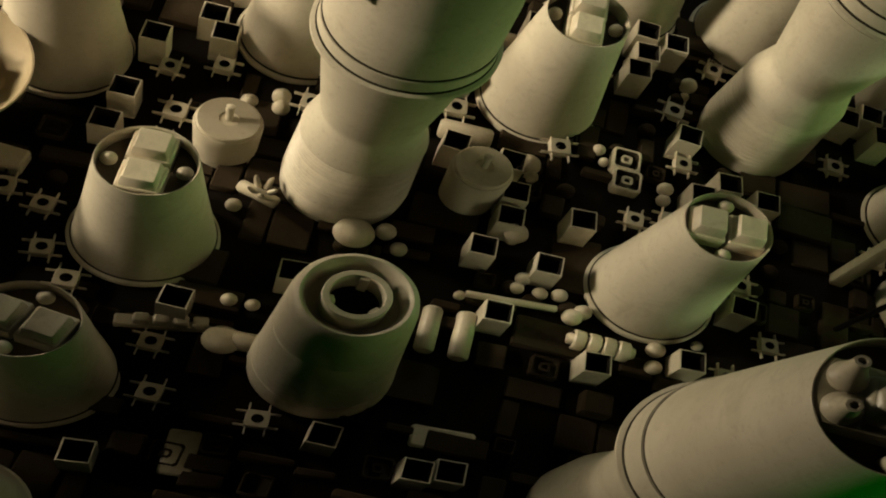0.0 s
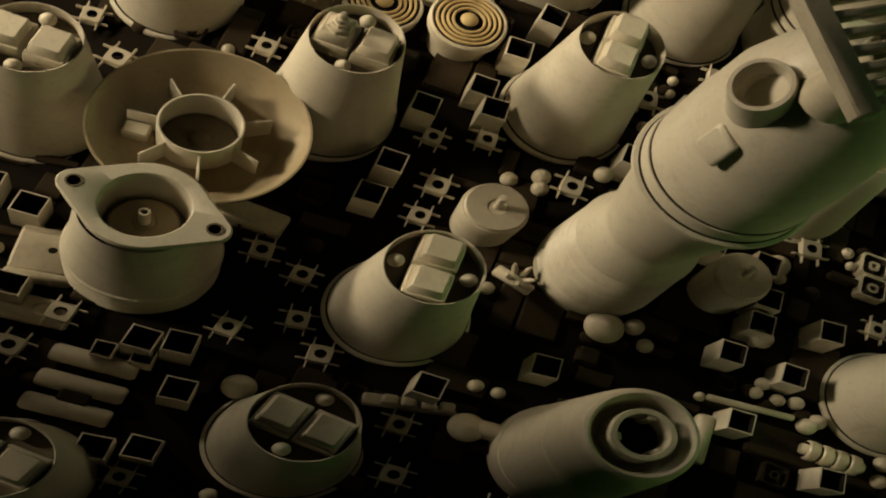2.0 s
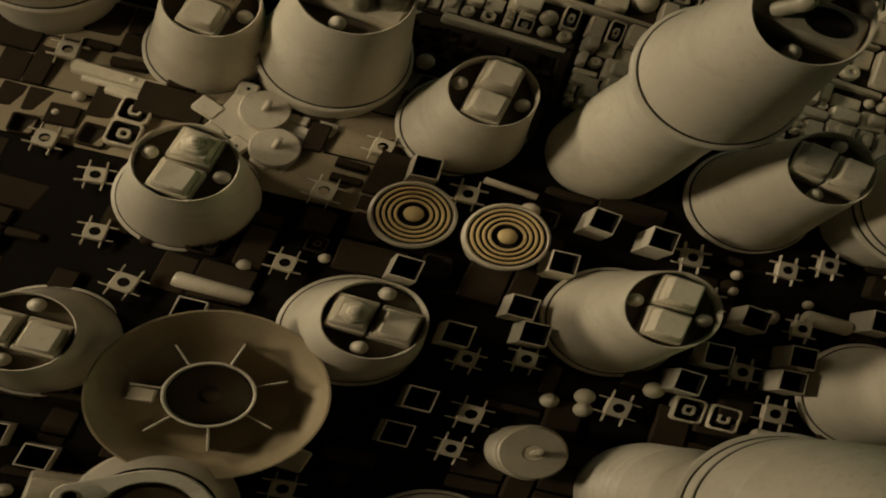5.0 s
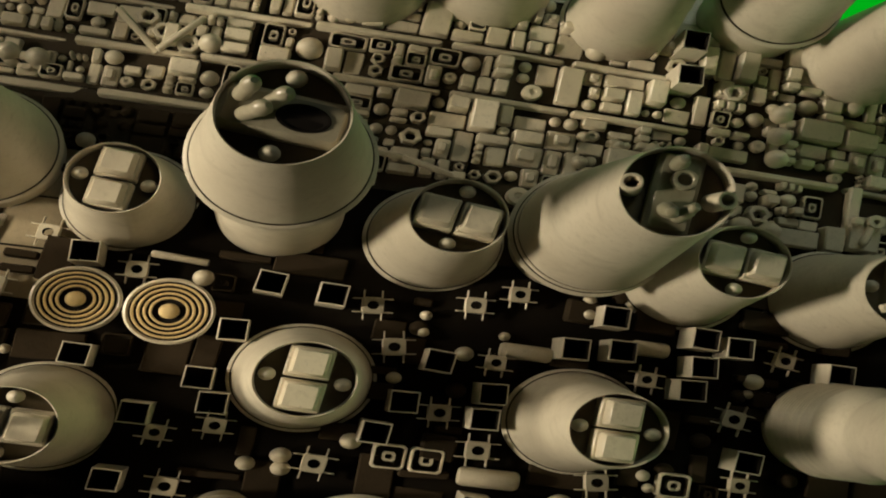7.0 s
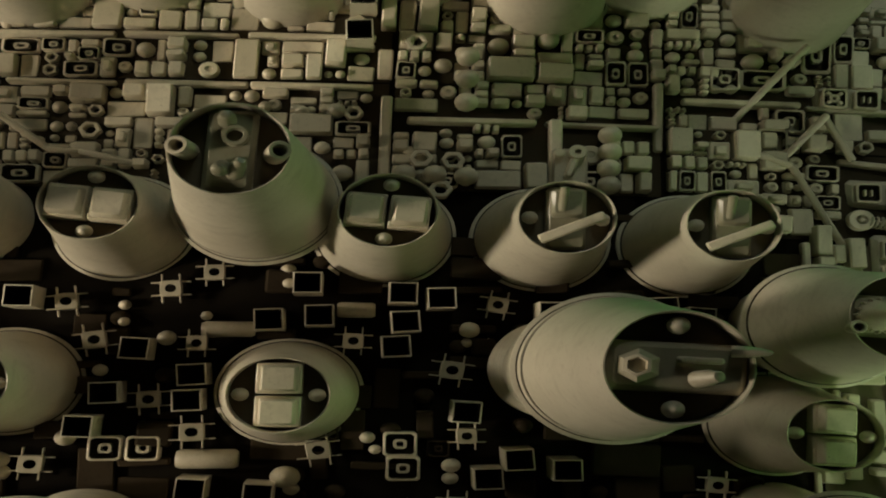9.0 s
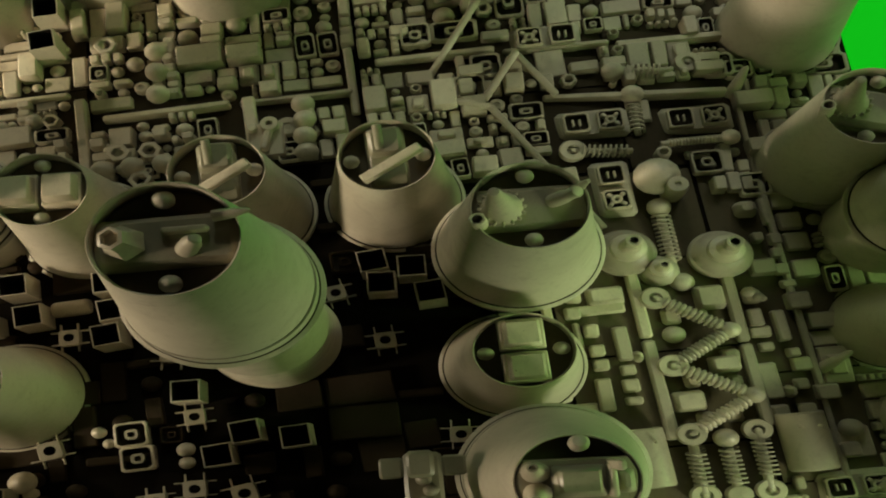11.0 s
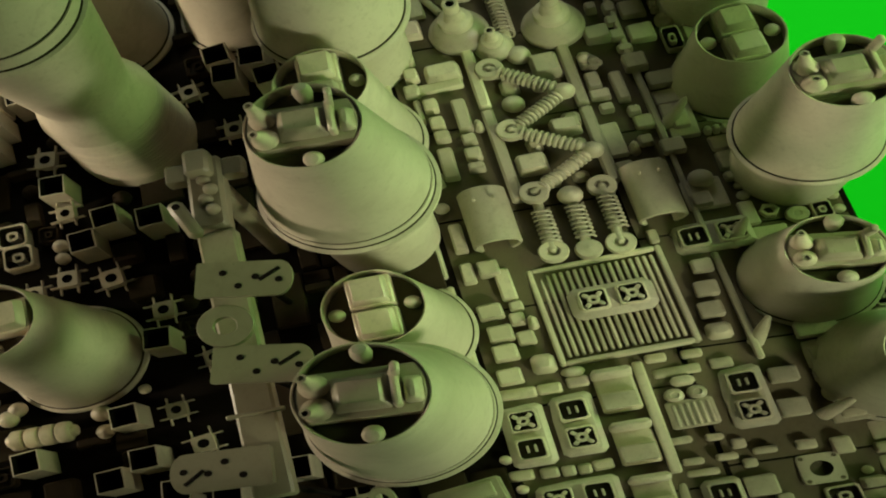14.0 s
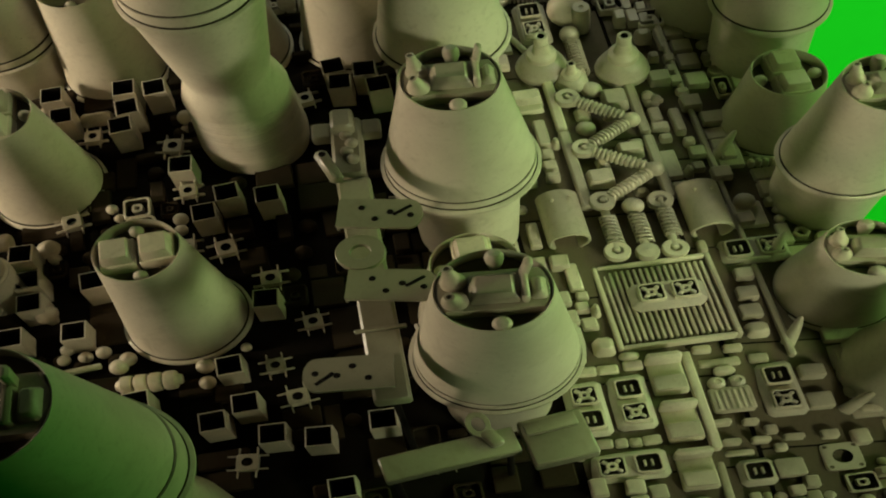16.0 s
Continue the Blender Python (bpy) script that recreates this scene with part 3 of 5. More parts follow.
th = tower(*foot_of(-0.1945, -0.2355, 0.138), [("foot", [(0.0405, 0), (0.0400, 0.012), (0.0392, 0.0175), (0.0385, 0.0180), (0.0385, 0.0188), (0.0390, 0.0194), (0.0345, 0.084), (0.0334, 0.0850), (0.0334, 0.0865), (0.0344, 0.0872)], (3, 7)), ("upper_cup", [(0.0344, 0.0872), (0.0328, 0.112), (0.0318, 0.124), (0.0308, 0.1300), (0.0292, 0.1335), (0.0272, 0.1345), (0.0256, 0.1335), (0.0240, 0.129), (0.0225, 0.1195), (0.0155, 0.1175), (0.0, 0.1172)], ())], 0, "", label="stepped cream tower with a round socket in its top")
ring_ = th.part("socket_ring", moved(ring_plate(0.0168, 0.0132, 0.0185, 36), z=0.1175), CREAM)
for k in range(3):
    th.part("tooth", moved(block(0.0030, 0.0050, 0.0165, 0.0005), *spun(0.0124, 0, 120 * k + 75), 0.118, turn=120 * k + 75), CREAM, ring_)
# the well's shade is put into this near-black floor
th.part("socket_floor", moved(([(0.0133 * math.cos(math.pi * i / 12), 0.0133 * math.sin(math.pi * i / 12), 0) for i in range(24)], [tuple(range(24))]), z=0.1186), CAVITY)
tower(*foot_of(-0.0385, -0.3515, 0.315), [("foot", [(0.036, 0), (0.036, 0.05), (0.031, 0.09), (0.0325, 0.12), (0.043, 0.191), (0.045, 0.194)]), rim_collar(0.0480, 0.221, 0.026), banded_cup(0.0476, 0.0335, 0.129, 0.221)], 78, "works")
cup(-0.4635, -0.2946, 70, "blocks", label="cream upturned plastic cup by the board's front corner")
tower(-0.552, -0.197, [("foot", TALL), rim_collar(0.0470, 0.190, 0.014), banded_cup(0.0468, 0.0300, 0.140, 0.190)], 76, "works")
tower(-0.5593, 0.2560, [("foot", [(0.0390, 0), (0.0390, 0.03), (0.0400, 0.052), (0.0420, 0.056)]), ("upper_cup", cup_profile(0.0440, 0.0300, 0.100, 0.056))], 76, "works")
TUBES_A = [(-0.520, -0.089), (-0.516, -0.154), (-0.495, -0.103), (-0.490, -0.163), (-0.442, 0.014), (-0.422, -0.271), (-0.418, -0.192), (-0.400, -0.268), (-0.399, -0.192), (-0.393, -0.225), (-0.336, 0.062), (-0.334, 0.139), (-0.324, -0.059), (-0.316, -0.032), (-0.304, -0.312), (-0.303, 0.018), (-0.271, -0.199), (-0.270, 0.044), (-0.262, 0.025), (-0.252, 0.080), (-0.232, 0.116), (-0.211, -0.172), (-0.198, 0.107), (-0.186, -0.291), (-0.175, 0.003), (-0.159, 0.026), (-0.139, 0.057), (-0.137, -0.312), (-0.121, -0.054), (-0.119, -0.311), (-0.115, 0.013), (-0.110, 0.032), (-0.105, -0.139)]
TUBES_B = [(-0.096, -0.190), (-0.088, -0.112), (-0.086, -0.064), (-0.085, -0.092), (-0.065, -0.148), (-0.063, 0.067), (-0.044, -0.110), (-0.039, -0.223), (-0.038, 0.092), (-0.035, 0.066), (0.001, -0.255), (0.004, 0.036), (0.012, 0.054), (0.014, 0.076), (0.017, 0.289), (0.021, -0.212), (0.023, 0.320), (0.023, -0.247), (0.032, -0.276), (0.035, -0.020), (0.035, 0.069), (0.039, -0.072), (0.057, -0.287), (0.057, -0.165), (0.058, -0.060), (0.059, -0.329), (0.083, -0.072), (0.096, 0.049), (0.096, -0.286), (0.161, 0.026), (0.161, 0.044), (0.181, 0.033), (0.185, 0.010)]
STARS_A = [(-0.546, -0.056), (-0.542, 0.204), (-0.541, 0.133), (-0.509, 0.109), (-0.501, 0.066), (-0.480, -0.204), (-0.479, 0.030), (-0.462, -0.176), (-0.406, -0.288), (-0.399, 0.058), (-0.386, 0.116), (-0.379, -0.172), (-0.373, -0.109), (-0.358, 0.156), (-0.349, -0.126), (-0.345, -0.159), (-0.329, -0.183), (-0.307, 0.127), (-0.293, 0.002), (-0.293, -0.066), (-0.286, -0.039), (-0.280, -0.227), (-0.276, -0.263), (-0.261, 0.007), (-0.220, -0.279)]
STARS_B = [(-0.207, -0.022), (-0.175, 0.100), (-0.163, 0.068), (-0.138, 0.017), (-0.117, -0.012), (-0.116, 0.101), (-0.106, 0.056), (-0.090, 0.110), (-0.050, -0.037), (-0.019, 0.044), (-0.004, -0.094), (0.011, -0.289), (0.019, -0.092), (0.033, 0.013), (0.033, -0.039), (0.044, -0.104), (0.047, -0.217), (0.053, -0.247), (0.064, -0.140), (0.067, 0.060), (0.079, -0.187), (0.120, -0.322), (0.134, 0.029), (0.150, -0.016), (0.168, -0.099)]
BALLS_A = [(-0.540, 0.155), (-0.530, 0.170), (-0.507, -0.131), (-0.502, 0.187), (-0.473, -0.173), (-0.420, 0.054), (-0.388, 0.295), (-0.378, 0.066), (-0.371, 0.294), (-0.362, -0.293), (-0.341, 0.230), (-0.270, 0.121), (-0.268, 0.310), (-0.247, -0.113), (-0.244, -0.022), (-0.243, -0.189), (-0.230, -0.192), (-0.225, -0.026), (-0.225, -0.016), (-0.187, -0.005), (-0.179, -0.130), (-0.163, 0.044), (-0.159, -0.126), (-0.151, -0.139), (-0.146, 0.080), (-0.144, 0.093), (-0.123, 0.063), (-0.114, -0.171), (-0.099, 0.077)]
BALLS_B = [(-0.080, -0.161), (-0.076, -0.153), (-0.069, -0.065), (-0.066, -0.164), (-0.054, -0.164), (-0.050, 0.219), (-0.049, 0.095), (-0.048, 0.106), (-0.047, -0.181), (-0.046, 0.241), (-0.040, -0.176), (-0.025, 0.234), (-0.022, -0.032), (-0.019, -0.042), (-0.004, 0.231), (0.003, -0.214), (0.005, -0.200), (0.019, -0.071), (0.021, -0.061), (0.033, -0.192), (0.036, 0.191), (0.039, 0.172), (0.045, 0.033), (0.048, 0.043), (0.057, 0.031), (0.059, 0.204), (0.078, 0.228), (0.082, 0.248), (0.084, 0.270)]
TUBES = TUBES_A + TUBES_B
STARS = STARS_A + STARS_B
BEADS = BALLS_A + BALLS_B

# ---- round pots: the flanged pot, the fan dish, two lidded pots, two ringed discs ----
th = Thing("fan_dish", *foot_of(-0.4255, -0.042, 0.058), 0, 0, "cream round dish with a hub and upright fins", "dish")
th.part("stand", lathe([(0.03, 0), (0.026, 0.03), (0.022, 0.036)], 40), CREAM)
th.part("bowl", lathe([(0.020, 0.030), (0.040, 0.034), (0.053, 0.050), (0.0592, 0.0605), (0.0590, 0.0622), (0.0578, 0.0620), (0.0515, 0.051), (0.043, 0.0440), (0.0415, 0.0425), (0.024, 0.0405), (0.001, 0.040)], 72), STAINED)
hub = th.part("hub", moved(ring_plate(0.0228, 0.0212, 0.025, 48), z=0.040), CREAM)
# hub floor darkened in colour for the shade inside the hub
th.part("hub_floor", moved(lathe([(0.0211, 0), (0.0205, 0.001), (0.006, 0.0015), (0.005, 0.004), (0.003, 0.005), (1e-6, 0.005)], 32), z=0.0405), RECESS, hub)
th.part("box", moved(block(0.014, 0.010, 0.009, 0.001), -0.0325, -0.004, 0.0415, turn=-6), CREAM, label="small box beside the hub")
for k in range(7):
    a = 360 / 7 * k + 22
    th.part("fin", moved(block(0.0165, 0.0013, 0.020, 0.0003), *spun(0.0305, 0, a), 0.041, turn=a), CREAM)


def lozenge(a):
    """How far a flange of two rounded ears, with straight sides between, reaches at angle a."""
    r0, r1, d = 0.0300, 0.0085, 0.0360
    c, best = abs(math.cos(a)), r0
    lean = math.acos((r0 - r1) / d)
    b = abs((a + math.pi / 2) % math.pi - math.pi / 2)
    if b < lean:
        best = r0 / max(math.cos(b - lean), 0.2)
        reach = d * c + math.sqrt(max(r1 * r1 - (d * math.sin(b)) ** 2, 0.0))
        if d * math.sin(b) < r1:
            best = min(best, reach)
    return best


def flange(seg=96):
    outer = [lozenge(2 * math.pi * i / seg) for i in range(seg)]
    pts, faces = [], []
    for z, rs in ((0, outer), (0.0038, outer), (0.0046, [r - 0.0008 for r in outer]), (0.0046, [0.0226] * seg), (0.0040, [0.0219] * seg), (-0.034, [0.0212] * seg)):
        pts += [(r * math.cos(2 * math.pi * i / seg), r * math.sin(2 * math.pi * i / seg), z) for i, r in enumerate(rs)]
    for k in range(5):
        faces += [(k * seg + i, k * seg + (i + 1) % seg, (k + 1) * seg + (i + 1) % seg, (k + 1) * seg + i) for i in range(seg)]
    return pts, faces


def flanged_pot(x, y, turn, label):
    th = Thing("flanged_pot", *foot_of(x, y, 0.10), 0, 0, label, "pot", "flanged pots")
    body, faces = lathe([(0.0395, 0)] + ribs(0.0408, 0.0406, 0.003, 0.0265, 9) + [(0.0400, 0.027), (0.0412, 0.030), (0.0412, 0.032), (0.0396, 0.0325), (0.0396, 0.0335), (0.0400, 0.034), (0.0375, 0.045), (0.0335, 0.085), (0.0315, 0.097)], 56)
    th.part("body", (body, faces[:-1]), CREAM)
    plate = th.part("flange", moved(flange(), z=0.0965, turn=turn), CREAM, label="flat flange with two rounded ears")
    for k in (-1, 1):
        # a thin dark disc stands for each ear hole's shade
        th.part("ear_hole", moved(lathe([(0.0043, 0), (0.0043, 0.0007), (0.0034, 0.0007), (0.0032, 0.0002), (1e-6, 0.0002)], 20), *spun(0.0360 * k, 0, turn), 0.1009), RECESS, plate)
    th.part("well_floor", moved(lathe([(0.0210, 0), (0.0180, 0.0004), (0.0174, 0.007), (0.0164, 0.008), (0.0060, 0.0082), (0.0056, 0.0092), (1e-6, 0.0095)], 36), z=0.066), STAINED)
    th.part("pin", moved(ring_plate(0.0030, 0.0016, 0.016, 14), z=0.075), CREAM)


flanged_pot(-0.4405, -0.121, -14, "cream pot with a two-eared flange and a pin")
flanged_pot(-0.364, -0.362, 66, "cream pot with a two-eared flange by the board's front")
for x, y, r, h in ((-0.2575, -0.060, 0.0200, 0.037), (-0.1100, -0.083, 0.0190, 0.042)):
    th = Thing("lidded_pot", *foot_of(x, y, h), 0, 0, "small round cream pot with a lid and a pin", "pot", "lidded pots")
    th.part("body", lathe([(r * 0.93, 0), (r, h * 0.7), (r * 1.02, h * 0.86), (r * 0.98, h * 0.93)], 40), CREAM)
    lid = th.part("lid", lathe([(r * 0.94, h * 0.90), (r * 0.95, h * 0.97), (r * 0.90, h), (r * 0.3, h * 1.01), (r * 0.28, h * 0.99), (1e-6, h * 0.99)], 40), BUFF)
    th.part("pin", moved(lathe([(0.0024, 0), (0.0022, 0.008), (0.0026, 0.0085), (0.0026, 0.0125), (0.001, 0.013)], 12), z=h, tilt=-8), CREAM, lid)
for x, y, base in ((-0.339, 0.105, 0.012), (-0.288, 0.096, 0.018)):
    th = Thing("ringed_disc", *foot_of(x, y, base + 0.014), 0, 0, "round disc with raised ochre rings", "disc", "pair of ringed discs")
    prof = [(0.019, 0), (0.0205, base), (0.0245, base + 0.006), (0.025, base + 0.013), (0.0235, base + 0.014)]
    pts, faces = lathe(prof + [(0.0222, base + 0.0130)], 48)
    # top between the rings near-black: the grooves' shade put into colour
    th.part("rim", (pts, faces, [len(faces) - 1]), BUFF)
    for k in range(4):
        r = 0.0208 - 0.0033 * k
        th.part("ring", moved(ring_plate(r, r - 0.0017, 0.0022, 40), z=base + 0.0125), OCHRE)
    th.part("boss", moved(ball(0.0058, squash=0.4), z=base + 0.0125), OCHRE)

# ---- small parts glued on the board ----
for x, y in TUBES:
    th = Thing("square_tube", x, y, 0, GRID + random.uniform(-5, 5), "short square plastic tube standing open on the board", "tube", "square tubes")
    h = random.uniform(0.023, 0.028)
    # the tube's inner shade is put into near-black inner faces
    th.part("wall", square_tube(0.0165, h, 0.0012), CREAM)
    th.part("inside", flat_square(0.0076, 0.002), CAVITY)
for x, y in ((-0.435, -0.200), (-0.415, -0.202)):
    th = Thing("square_tube", x, y, 0, GRID + 3, "small square plastic tube standing open on the board", "tube", "small square tubes")
    # near-black inside again, for the small tube's inner shade
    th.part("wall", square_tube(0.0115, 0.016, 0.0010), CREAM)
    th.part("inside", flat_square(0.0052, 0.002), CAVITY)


def star(s=1.0, seg=32):
    """A square plate with a round hole through it."""
    a = 0.0063 * s
    pts, faces = [], []
    outer = [a / max(abs(math.cos(2 * math.pi * i / seg)), abs(math.sin(2 * math.pi * i / seg))) * (0.93 if i % 8 == 4 else 1) for i in range(seg)]
    for z, rs in ((0, outer), (0.0050, outer), (0.0054, [r - 0.0004 for r in outer]), (0.0054, [0.0033 * s] * seg), (0.0002, [0.0032 * s] * seg)):
        pts += [(r * math.cos(2 * math.pi * i / seg), r * math.sin(2 * math.pi * i / seg), z) for i, r in enumerate(rs)]
    for k in range(4):
        faces += [(k * seg + i, k * seg + (i + 1) % seg, (k + 1) * seg + (i + 1) % seg, (k + 1) * seg + i) for i in range(seg)]
    # the hole's wall is near-black, its shade put into the colour
    return pts, faces, range(3 * seg, 4 * seg)


for x, y in STARS:
    s = random.uniform(0.92, 1.1)
    th = Thing("star_fitting", x, y, 0.004 + random.uniform(0, 0.005), GRID + random.uniform(-9, 9), "cream square plastic fitting with a round hole and thin prongs", "fitting", "star fittings")
    plate = th.part("plate", star(s), BUFF)
    for k in range(4):
        for e in (-1, 1):
            th.part("prong", moved(block(0.0056 * s, 0.0008, 0.0026, 0.0002), *spun(0.0089 * s, e * 0.0052 * s, 90 * k), 0.0014, turn=90 * k), BUFF, plate)
for x, y in BEADS:
    single("bead", ball(random.uniform(0.0035, 0.0065)), BUFF, x, y, 0.0, 0, "small round painted bead", "bead", "beads on the board")

# ---- the crowded back and side of the board ----


def square_lathe(profile, cut=0.0):
    pts, faces = [], []
    for a, z in profile:
        c = min(cut, a * 0.4)
        pts += [(a, a - c, z), (a - c, a, z), (-a + c, a, z), (-a, a - c, z), (-a, -a + c, z), (-a + c, -a, z), (a - c, -a, z), (a, -a + c, z)]
    for k in range(len(profile) - 1):
        faces += [(k * 8 + i, k * 8 + (i + 1) % 8, k * 8 + 8 + (i + 1) % 8, k * 8 + 8 + i) for i in range(8)]
    faces.append(tuple(range(len(pts) - 8, len(pts))))
    return pts, faces


def socket_square(s, h, inner=True):
    """A raised square frame with a sunk ditch and a small square in it."""
    a = s / 2
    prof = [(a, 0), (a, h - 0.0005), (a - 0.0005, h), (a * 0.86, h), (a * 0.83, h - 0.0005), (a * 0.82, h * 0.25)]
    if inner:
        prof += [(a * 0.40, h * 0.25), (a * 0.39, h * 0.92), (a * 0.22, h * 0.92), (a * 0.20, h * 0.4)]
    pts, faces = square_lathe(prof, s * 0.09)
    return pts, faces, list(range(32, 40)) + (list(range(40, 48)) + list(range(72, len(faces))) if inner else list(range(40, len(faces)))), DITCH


def dome_cap(r):
    return lathe([(r, 0), (r, r * 0.35), (r * 0.93, r * 0.65), (r * 0.72, r * 0.92), (r * 0.4, r * 1.06), (1e-6, r * 1.1)], 16)


def hex_nut(r, h):
    return ring_plate(r, r * 0.55, h, 6, 0.0006)


PIECES = {}
REST = {"BUFF": [], "TAN": []}
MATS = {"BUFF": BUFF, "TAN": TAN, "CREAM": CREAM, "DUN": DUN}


def piece(name, geo, mat, u, v, h=0.0, turn=0.0, near=True):
    """A piece glued on the board, a part of it; past 300 of a kind they are gathered into one."""
    x, y = on_grid(u, v)
    PIECES[name] = PIECES.get(name, 0) + 1
    if PIECES[name] > 300 or not near:
        m = mesh_points(geo, x, y, h, GRID + turn)
        REST[mat].append((m, geo[1]))
        return None
    origin = lay(np.float64(x), np.float64(y), np.float64(h + dome(x, y)))
    ob = new(name, mesh_of(name, geo, MATS[mat], x, y, h, GRID + turn, origin))
    ob.parent = BOARD
    ob.location = origin
    return ob


def mesh_points(geo, x, y, h, turn):
    pts = np.array(geo[0], float)
    a = radians(turn)
    px = pts[:, 0] * math.cos(a) - pts[:, 1] * math.sin(a) + x
    py = pts[:, 0] * math.sin(a) + pts[:, 1] * math.cos(a) + y
    return lay(px, py, pts[:, 2] + h + dome(x, y))


TAKEN = []


def taken(u, v, r):
    return any(abs(u - a) < w + r and abs(v - b) < d + r for a, b, w, d in TAKEN)


def keep(u, v, w, d):
    TAKEN.append((u, v, w / 2, d / 2))


def strew(u0, u1, v0, v1, least, most, light, rng):
    """Fill a patch of the board with glued pieces in rows and columns."""
    w, d = u1 - u0, v1 - v0
    limit = rng.uniform(least, most)
    if w > limit * 1.7 or d > limit * 1.7 or (w > limit and d > limit):
        k = rng.uniform(0.32, 0.68)
        if w > d * rng.uniform(0.8, 1.25):
            strew(u0, u0 + w * k, v0, v1, least, most, light, rng)
            strew(u0 + w * k, u1, v0, v1, least, most, light, rng)
        else:
            strew(u0, u1, v0, v0 + d * k, least, most, light, rng)
            strew(u0, u1, v0 + d * k, v1, least, most, light, rng)
        return
    u, v = (u0 + u1) / 2, (v0 + v1) / 2
    if taken(u, v, min(w, d) * 0.35):
        return
    gap = 0.0014
    w, d, s = w - gap, d - gap, min(w, d) - gap
    if s < 0.003:
        return
    kind = rng.random()
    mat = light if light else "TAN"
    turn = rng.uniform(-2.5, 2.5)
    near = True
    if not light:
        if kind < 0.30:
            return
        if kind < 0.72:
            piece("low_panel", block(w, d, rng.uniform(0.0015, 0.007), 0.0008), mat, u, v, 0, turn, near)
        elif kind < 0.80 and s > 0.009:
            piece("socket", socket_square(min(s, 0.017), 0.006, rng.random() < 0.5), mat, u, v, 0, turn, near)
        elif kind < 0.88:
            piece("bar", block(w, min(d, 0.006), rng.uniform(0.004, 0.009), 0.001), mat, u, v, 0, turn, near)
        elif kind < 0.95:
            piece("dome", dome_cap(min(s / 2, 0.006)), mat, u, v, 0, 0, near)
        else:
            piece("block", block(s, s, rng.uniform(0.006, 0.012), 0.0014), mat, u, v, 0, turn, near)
        return
    long = max(w, d) > 2.1 * min(w, d)
    if long and kind < 0.35:
        n = int(max(w, d) / max(min(w, d), 0.005)) + 1
        for k in range(n):
            o = (k + 0.5) / n - 0.5
            pu, pv = (u + o * w, v) if w > d else (u, v + o * d)
            piece("key", block(w / n * 0.88 if w > d else w * 0.9, d * 0.9 if w > d else d / n * 0.88, rng.uniform(0.006, 0.0115), 0.0009, 0.0004), mat, pu, pv, 0, turn, near)
    elif long:
        piece("bar", block(w, d, rng.uniform(0.003, 0.009), 0.001), mat, u, v, 0, turn * 0.3, near)
    elif kind < 0.40:
        piece("block", block(w, d, rng.uniform(0.005, 0.014), 0.0010, 0.0005), mat, u, v, 0, turn, near)
    elif kind < 0.60 and s > 0.009:
        piece("socket", scaled(socket_square(s, rng.uniform(0.006, 0.009)), w / s, d / s), mat, u, v, 0, turn, near)
    elif kind < 0.72:
        piece("dome", dome_cap(min(s / 2, 0.0085)), mat, u, v, rng.uniform(0, 0.003), 0, near)
    elif kind < 0.78:
        piece("nut", hex_nut(min(s / 2, 0.007), rng.uniform(0.005, 0.009)), mat, u, v, 0, rng.uniform(0, 60), near)
    elif kind < 0.84:
        piece("button", lathe([(s / 2, 0), (s / 2, 0.005), (s / 2 - 0.001, 0.0065), (s * 0.2, 0.0065), (s * 0.17, 0.0055), (1e-6, 0.0055)], 20), mat, u, v, 0, 0, near)
    elif kind < 0.93:
        piece("block", block(w, d, rng.uniform(0.003, 0.006), 0.001), mat, u, v, 0, turn, near)
        piece("key", block(w * 0.55, d * 0.55, 0.005, 0.0012), mat, u, v, 0.0045, turn, near)
    else:
        piece("panel", block(w, d, 0.003, 0.0008), mat, u, v, 0, turn, near)


def in_rows(x, y):
    c, s = math.cos(radians(GRID)), math.sin(radians(GRID))
    return x * c + y * s, -x * s + y * c


# feet of cups and towers and places of the special pieces stay clear
for _, x, y, turn, kind in PAIR:
    keep(*in_rows(x, y), 0.058, 0.058)
keep(*in_rows(0.006, -0.146), 0.058, 0.058)
keep(*in_rows(0.4335, -0.0965), 0.058, 0.058)
for u, v, w, d in ((0.327, -0.03, 0.068, 0.33), (0.326, -0.184, 0.08, 0.08), (0.277, -0.103, 0.03, 0.05), (0.372, -0.102, 0.03, 0.05), (0.299, 0.06, 0.044, 0.044), (0.356, 0.052, 0.044, 0.044),
                   (0.259, -0.268, 0.025, 0.048), (0.287, -0.266, 0.025, 0.048), (0.378, -0.267, 0.025, 0.048), (0.315, -0.285, 0.026, 0.1), (0.363, 0.171, 0.046, 0.024),
                   (0.301, 0.115, 0.025, 0.045), (0.298, 0.173, 0.045, 0.024), (0.30, 0.148, 0.07, 0.014), (0.33, 0.12, 0.034, 0.04), (0.35, 0.149, 0.07, 0.012)):
    keep(u, v, w, d)
